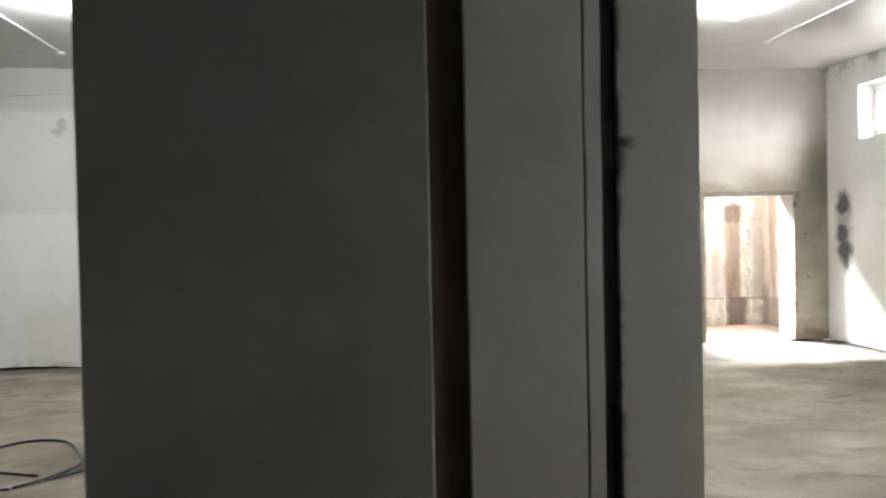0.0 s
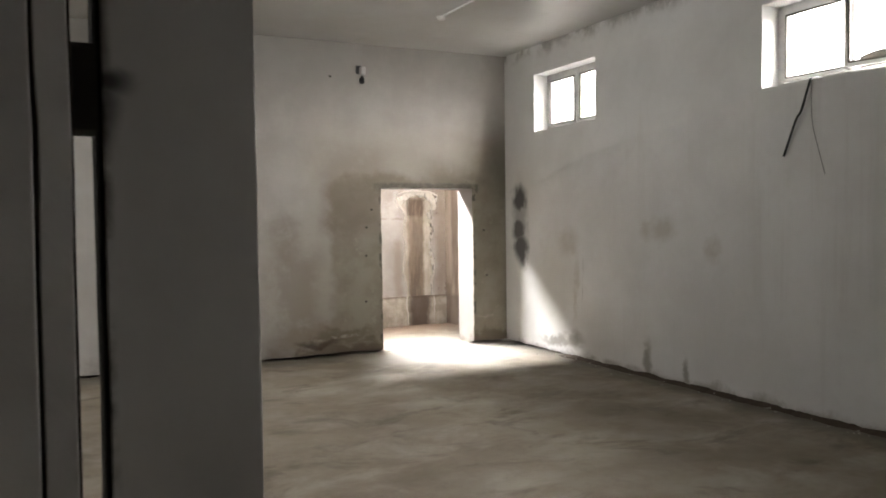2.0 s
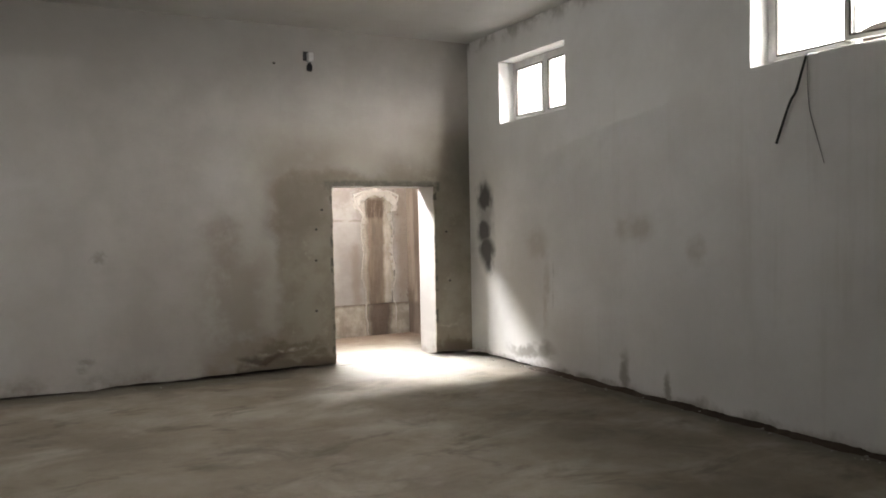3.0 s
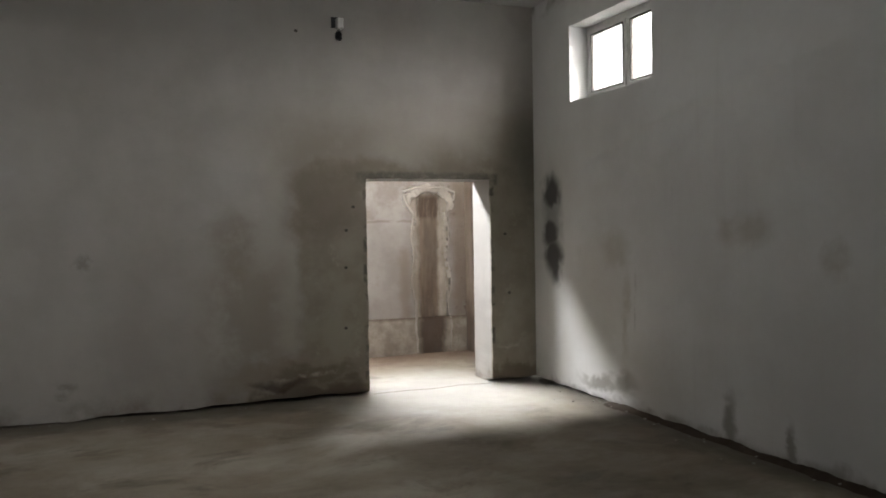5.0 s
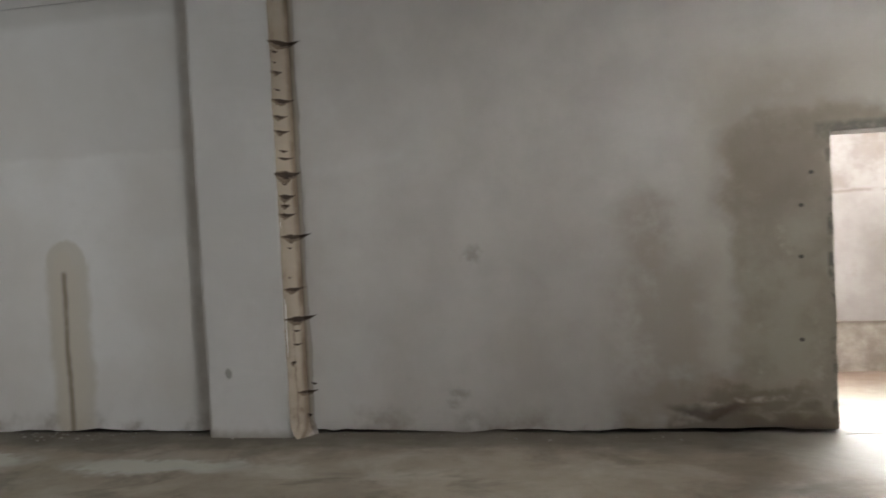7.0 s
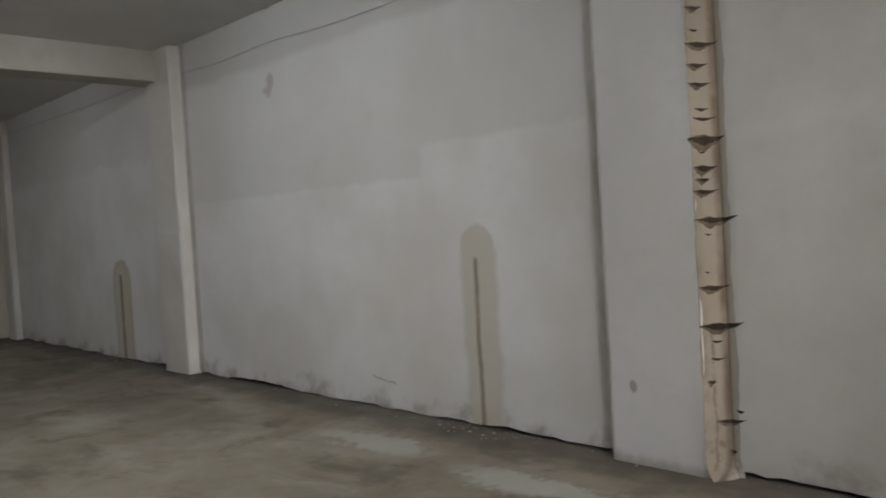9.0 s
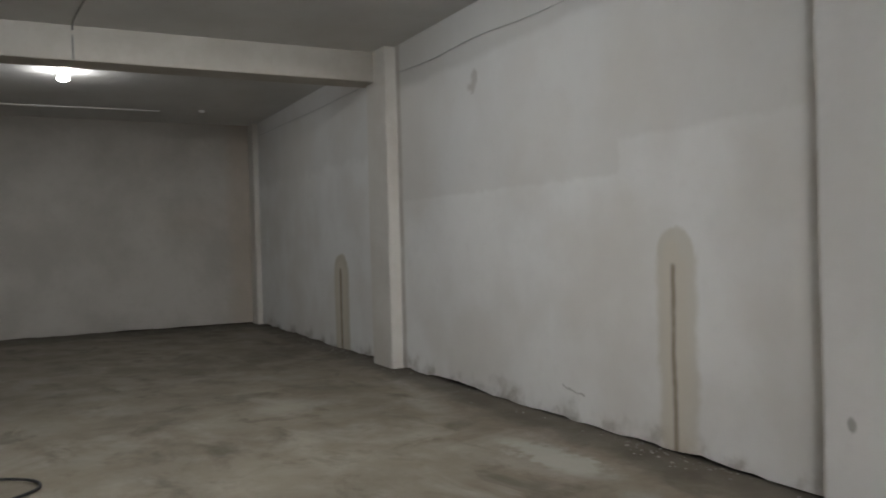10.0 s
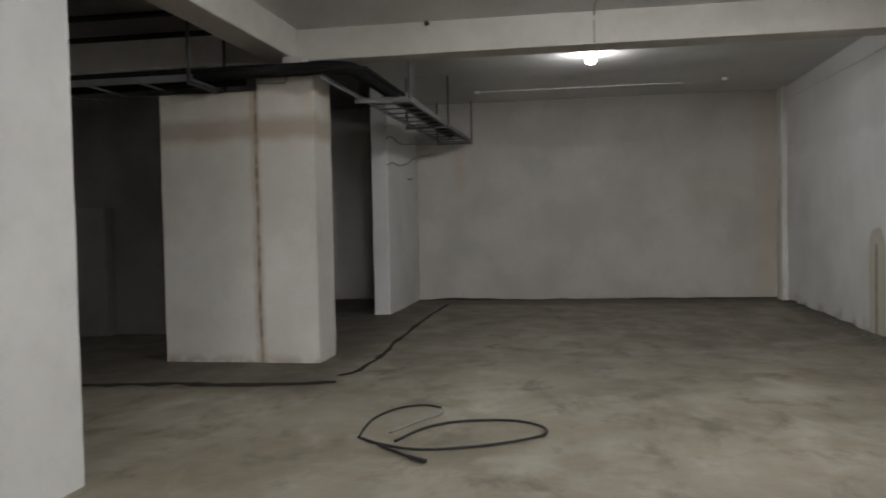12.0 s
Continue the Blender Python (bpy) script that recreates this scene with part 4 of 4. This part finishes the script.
# ---- fittings on walls and ceiling ----
def lamp_holder():
    base = tagged(new("wall_lamp_holder"), "small white wall lamp holder with an empty black socket", "lamp holder")
    base.location = (-2.06, 0, 3.46)
    bm = bmesh.new()
    box(bm, -0.05, 0.03, -0.02, 0.0, -0.02, 0.08, 0.006)
    part("back_plate", bm, DARK_STEEL, base)
    bm = bmesh.new()
    box(bm, -0.015, 0.045, -0.10, -0.018, -0.04, 0.06, 0.012)
    part("body", bm, PVC, base)
    bm = bmesh.new()
    tube(bm, [(0.01, -0.06, -0.035), (0.005, -0.07, -0.075)], 0.014, 10)
    part("neck", bm, PALE_HOSE, base)
    bm = bmesh.new()
    tube(bm, [(0.005, -0.068, -0.07), (0, -0.075, -0.085), (-0.002, -0.08, -0.135), (-0.003, -0.081, -0.14)], [0.022, 0.032, 0.032, 0.026], 14)
    part("socket", bm, BLACK, base, "black socket")


lamp_holder()


def strung(name, points, radius, material, label, category, steps=8, sides=6):
    bm = bmesh.new()
    tube(bm, smooth_line(points, steps), radius, sides)
    return tagged(part(name, bm, material), label, category)


strung("hanging_cable", [(0.18, -4.80, 2.765), (0.02, -4.82, 2.755), (-0.022, -4.825, 2.70), (-0.03, -4.76, 2.5), (-0.025, -4.70, 2.42), (-0.022, -4.58, 2.14)], 0.0095, BLACK, "black cable end hanging from the window sill", "cable")
strung("hanging_cable", [(0.18, -4.84, 2.762), (0.01, -4.84, 2.75), (-0.012, -4.84, 2.68), (-0.012, -4.85, 2.4), (-0.01, -4.90, 2.2), (-0.01, -4.97, 1.97)], 0.0032, PALE_HOSE, "thin grey cable hanging from the window sill", "cable")
strung("wall_cable", [(-12.13, -0.012, 3.49), (-11.2, -0.011, 3.455), (-10.2, -0.011, 3.47), (-9.4, -0.012, 3.43), (-8.6, -0.011, 3.42), (-7.5, -0.011, 3.43), (-6.37, -0.011, 3.42)], 0.0035, WIRE_GREY, "thin grey cable clipped along the top of the wall", "cable")
strung("wall_cable", [(-18.5, -0.012, 3.56), (-17.0, -0.011, 3.55), (-15.0, -0.011, 3.52), (-13.4, -0.012, 3.52), (-12.78, -0.011, 3.5)], 0.0035, WIRE_GREY, "thin grey cable clipped along the top of the wall", "cable")
strung("ceiling_cable", [(-9.2, -3.15, H - 0.008), (-10.5, -3.3, H - 0.008), (-12.0, -3.44, H - 0.008), (-12.47, -3.46, H - 0.02), (-12.487, -3.46, 3.6), (-12.487, -3.46, 3.46)], 0.009, PALE_HOSE, "thin grey cable running along the ceiling to the beam", "cable", steps=6)


def trunking(x, y0, y1):
    bm = bmesh.new()
    box(bm, x - 0.011, x + 0.011, y0, y1, H - 0.016, H + 0.001, 0.003)
    tagged(part("cable_trunking", bm, PVC), "narrow white cable trunking fixed under the ceiling", "trunking", "ceiling trunkings")


def rosette(x, y):
    bm = bmesh.new()
    tube(bm, [(x, y, H + 0.002), (x, y, H - 0.02), (x, y, H - 0.035), (x, y, H - 0.04)], [0.05, 0.05, 0.038, 0.015], 16)
    tagged(part("ceiling_rosette", bm, PVC), "small round white ceiling junction box", "junction box", "ceiling junction boxes")


trunking(-1.72, -6.2, -1.65)
trunking(-9.95, -5.9, -0.95)
trunking(-17.65, -5.4, -1.9)
for x, y in ((-1.72, -1.6), (-9.95, -0.9), (-10.55, -1.8), (-17.42, -1.25), (-17.64, -5.41)):
    rosette(x, y)


# ---- pipe and cable tray ----
def black_pipe():
    """A lagged pipe on the trays, with a thin one beside it."""
    pipe = tagged(new("insulated_pipe"), "black insulated pipe bending round the column under the ceiling", "pipe")

    def route(x, y, z, r):
        bend = [(x - r * (1 - math.cos(a)), y - r + r * math.sin(a), z + 0.03 * a) for a in [math.pi / 2 * k / 8 for k in range(9)]]
        return [(x, YS + 0.05, z - 0.01), (x, -9.5, z), (x, -7.4, z)] + bend + [(-13.0, y, z + 0.05), (-16, y, z + 0.05), (XW + 0.02, y, z + 0.05)]
    bm = bmesh.new()
    tube(bm, route(-11.70, -6.10, 3.19, 0.42), 0.074, 16)
    part("run", bm, PIPE_BLACK, pipe)
    bm = bmesh.new()
    tube(bm, route(-11.50, -5.88, 3.135, 0.36), 0.028, 10)
    part("run", bm, PIPE_BLACK, pipe, "thin black pipe")
    bm = bmesh.new()
    tube(bm, [(-11.93, YS + 0.05, 3.13), (-11.93, -8.6, 3.13), (-11.93, -7.3, 3.13)], 0.045, 10)
    part("run", bm, PIPE_BLACK, pipe)
    for x, y in ((-11.70, -9.3), (-11.70, -7.9)):
        bm = bmesh.new()
        ring = [(x + 0.08 * math.cos(a), y, 3.19 + 0.08 * math.sin(a)) for a in [2 * math.pi * k / 16 for k in range(17)]]
        tube(bm, ring, 0.008, 6)
        part("collar", bm, PIPE_BLACK, pipe)
    bm = bmesh.new()
    tube(bm, smooth_line([(-11.75, -7.09, 3.072), (-11.75, -6.85, 3.062), (-11.75, -6.765, 3.066), (-11.75, -6.745, 3.11), (-11.75, -6.76, 3.15)], 5), 0.009, 8)
    part("bracket", bm, STEEL, pipe, "bent grey steel bracket")


black_pipe()
for x, y0 in ((-10.78, YS + 0.05), (-11.62, YS + 0.05)):
    strung("ceiling_pipe", [(x, y0, 3.62), (x, -11, 3.62), (x, -7.27, 3.62)], 0.032, PIPE_BLACK, "thin dark pipe under the ceiling of the side room", "pipe", steps=2, sides=10)


def ladder_tray(along_x, a0, a1, near, far, z, rungs, hangers, label):
    """A ladder tray: two channel rails, open rungs, trapeze hangers with rods. near and far are its sides, a0 to a1 its length."""
    tray = tagged(new("cable_tray"), label, "cable tray")

    def put(bm, p0, p1, q0, q1, z0, z1, bevel=0.003):
        box(bm, *((p0, p1, q0, q1) if along_x else (q0, q1, p0, p1)), z0, z1, bevel)
    for q, start in ((near, a1), (far, a1 if not along_x else a1 - 1.45)):
        bm = bmesh.new()
        put(bm, a0, start, q - 0.004, q + 0.004, z, z + 0.065, 0.0015)
        inner = 0.012 if q < (near + far) / 2 else -0.012
        put(bm, a0, start, q + inner - 0.014, q + inner + 0.014, z - 0.003, z + 0.003, 0.001)
        part("rail", bm, STEEL, tray)
    lo, hi = min(near, far) + 0.005, max(near, far) - 0.005
    last = a1 - (1.5 if along_x else 0.02)
    for k in range(rungs):
        p = a0 + 0.05 + (last - a0 - 0.05) * k / (rungs - 1)
        bm = bmesh.new()
        put(bm, p - 0.017, p + 0.017, lo, hi, z + 0.004, z + 0.022, 0.002)
        part("rung", bm, STEEL, tray)
    for p in hangers:
        bm = bmesh.new()
        put(bm, p - 0.02, p + 0.02, lo - 0.06, hi + 0.06, z - 0.042, z - 0.004)
        hanger = part("hanger", bm, STEEL if along_x else DARK_STEEL, tray)
        for q in (lo - 0.045, hi + 0.045):
            bm = bmesh.new()
            put(bm, p - 0.017, p + 0.017, q - 0.013, q + 0.013, z - 0.04, H + 0.003)
            part("rod", bm, DARK_STEEL, hanger, "dark steel hanger rod")
    return tray


hall_tray = ladder_tray(True, XW + 0.30, -11.52, -6.28, -5.70, 3.035, 13, (XW + 0.33, -15.9, -12.99), "grey steel ladder cable tray hung from the ceiling")
for y, zz, r in ((-5.80, 0.025, 0.016), (-6.0, 0.02, 0.014)):
    bm = bmesh.new()
    tube(bm, smooth_line([(XW + 0.35, y, 3.06 + zz), (-17, y - 0.02, 3.062 + zz), (-15, y + 0.015, 3.06 + zz), (-13.1, y, 3.06 + zz)], 6), r, 7)
    part("cable", bm, BLACK, hall_tray, "black cable lying in the tray")
ladder_tray(False, YS + 0.3, -7.58, -11.24, -12.03, 3.045, 11, (-7.6, -10.2), "dull grey steel ladder cable tray over the stub wall")
strung("sagging_cable", [(-16.40, -6.775, 2.93), (-16.75, -6.772, 2.985), (-17.2, -6.77, 2.93), (-17.75, -6.77, 2.94), (-18.3, -6.772, 3.0), (XW + 0.03, -6.45, 3.05)], 0.012, PALE_HOSE, "grey cable sagging across the wall end", "cable")
strung("sagging_cable", [(-16.40, -6.775, 2.49), (-16.8, -6.772, 2.55), (-17.3, -6.77, 2.53), (-18.0, -6.77, 2.62), (-18.6, -6.772, 2.75), (XW + 0.03, -6.5, 2.86)], 0.012, PALE_HOSE, "grey cable sagging across the wall end", "cable")
strung("wall_hook", [(-18.03, -6.795, 2.33), (-18.03, -6.74, 2.33), (-18.10, -6.72, 2.335)], 0.010, DARK_STEEL, "short dark metal hook in the wall", "hook", steps=3)
strung("ceiling_hook", [(-12.47, -5.335, H + 0.01), (-12.465, -5.335, H - 0.03), (-12.45, -5.33, H - 0.045), (-12.44, -5.30, H - 0.035)], 0.016, DARK_STEEL, "small dark metal hook in the ceiling by the beam", "hook", steps=3)


# ---- things on the floor ----
def loose_hose():
    hose = tagged(new("loose_cable"), "black cable lying in loose loops on the concrete floor", "cable")
    z = 0.012
    hose.location = (0.10, 0.02, 0)
    loop = [(-8.96, -5.21), (-8.80, -5.02), (-8.69, -4.72), (-8.84, -4.34), (-9.02, -4.04), (-9.22, -3.92), (-9.40, -3.98), (-9.52, -4.21), (-9.49, -4.56), (-9.27, -4.80), (-8.90, -4.95)]
    bm = bmesh.new()
    tube(bm, smooth_line([(x, y, z + 0.004 * k % 0.01) for k, (x, y) in enumerate(loop)], 8), 0.0105, 8)
    part("loop", bm, BLACK, hose)
    loop = [(-8.97, -5.23), (-9.25, -5.26), (-9.55, -5.26), (-9.86, -5.16), (-10.01, -4.97), (-9.92, -4.79), (-9.72, -4.77), (-9.46, -4.90), (-9.12, -5.04)]
    bm = bmesh.new()
    tube(bm, smooth_line([(x, y, z) for x, y in loop[:6]], 8), 0.009, 8)
    part("loop", bm, BLACK, hose)
    bm = bmesh.new()
    tube(bm, smooth_line([(x, y, z) for x, y in loop[5:]], 8), 0.009, 8)
    part("loop", bm, PALE_HOSE, hose, "worn grey length of cable")
    bm = bmesh.new()
    tube(bm, smooth_line([(-8.84, -5.06, z), (-8.70, -4.94, z), (-8.56, -4.79, z), (-8.46, -4.65, z)], 6), [0.0105] * 13 + [0.016] * 6, 8)
    part("end", bm, BLACK, hose)


loose_hose()


def floor_joint(points, width, name="floor_joint", rise=0.014):
    """A ragged dirt-filled joint in the concrete."""
    line = smooth_line([(x, y, 0) for x, y in points], 14)
    verts, faces = [], []
    for k, p in enumerate(line):
        d = (line[min(k + 1, len(line) - 1)] - line[max(k - 1, 0)]).normalized()
        side = Vector((-d.y, d.x, 0))
        w = width * (0.75 + 0.7 * wobble(p.x, p.y, 0, 4) + 0.5 * wobble(p.x, p.y, 3, 13))
        off = side * 0.03 * wobble(p.x, p.y, 7, 2.5)
        z = 0.008 * wobble(p.x, p.y, 0, 0.8) + 0.004 * wobble(p.x, p.y, 5, 3.0)
        verts += [p + off + side * w + Vector((0, 0, z + 0.001)), p + off + Vector((0, 0, z + rise)), p + off - side * w + Vector((0, 0, z + 0.001))]
        if k:
            a = 3 * (k - 1)
            faces += [(a, a + 1, a + 4, a + 3), (a + 1, a + 2, a + 5, a + 4)]
    tagged(link_mesh(name, verts, faces, JOINT_DIRT), "dark dirt-filled joint in the concrete floor", "floor joint", kind="structure")


floor_joint([(-10.50, -9.6), (-10.53, -8.44), (-10.63, -7.6), (-10.68, -6.75), (-10.85, -5.99)], 0.10)
floor_joint([(-1.78, -0.06), (-1.5, -0.02), (-1.2, -0.05), (-0.9, 0.01), (-0.52, -0.03)], 0.005, "threshold_crack", 0.003)
floor_joint([(-11.15, -6.07), (-11.5, -5.95), (-12.6, -5.95), (-15.3, -6.08), (-18.0, -6.1)], 0.042)


def wall_foot_rubble():
    """A low ragged ridge of dirt and broken plaster along the window wall."""
    verts, faces = [], []
    n = 160
    for k in range(n + 1):
        y = -1.35 - 6.6 * k / n
        w = 0.05 + 0.03 * wobble(0, y, 0, 3) + 0.02 * wobble(0, y, 4, 11)
        h = max(0.006, 0.024 + 0.022 * wobble(0, y, 8, 4) + 0.012 * wobble(0, y, 2, 15))
        for d, z in ((0.03, h), (0.0, h), (-0.45 * w, h * 0.8), (-w, h * 0.35), (-1.5 * w, -0.004)):
            verts.append((d + 0.008 * wobble(d, y, z, 20), y, z))
        if k:
            for c in range(4):
                a = 5 * (k - 1) + c
                faces.append((a, a + 1, a + 6, a + 5))
    tagged(link_mesh("rubble_ridge", verts, faces, DIRT), "dark ridge of dirt and broken plaster along the wall foot", "rubble", kind="stuff")


wall_foot_rubble()


def crumbs():
    """Fallen plaster at the foot of the walls."""
    rnd = random.Random(3)
    bm = bmesh.new()
    for k in range(230):
        if k % 3:
            x, y = rnd.choice((rnd.uniform(XW, -2), rnd.uniform(XW, -2), rnd.gauss(-7.6, 0.4), rnd.gauss(-14.2, 0.5))), -0.02 - abs(rnd.gauss(0, 0.09)) - (0.13 if rnd.random() < 0.3 else 0)
        else:
            x, y = -0.02 - abs(rnd.gauss(0, 0.10)), rnd.uniform(-7, -0.1)
        r = rnd.uniform(0.003, 0.013)
        made = bmesh.ops.create_icosphere(bm, subdivisions=1, radius=r)["verts"]
        for q in made:
            q.co = Vector((q.co.x * rnd.uniform(0.7, 1.6), q.co.y * rnd.uniform(0.7, 1.6), q.co.z * 0.6)) + Vector((x, y, r * 0.4))
    tagged(part("plaster_crumbs", bm, CRUMB), "crumbs of fallen plaster along the walls", "debris", kind="stuff")


crumbs()
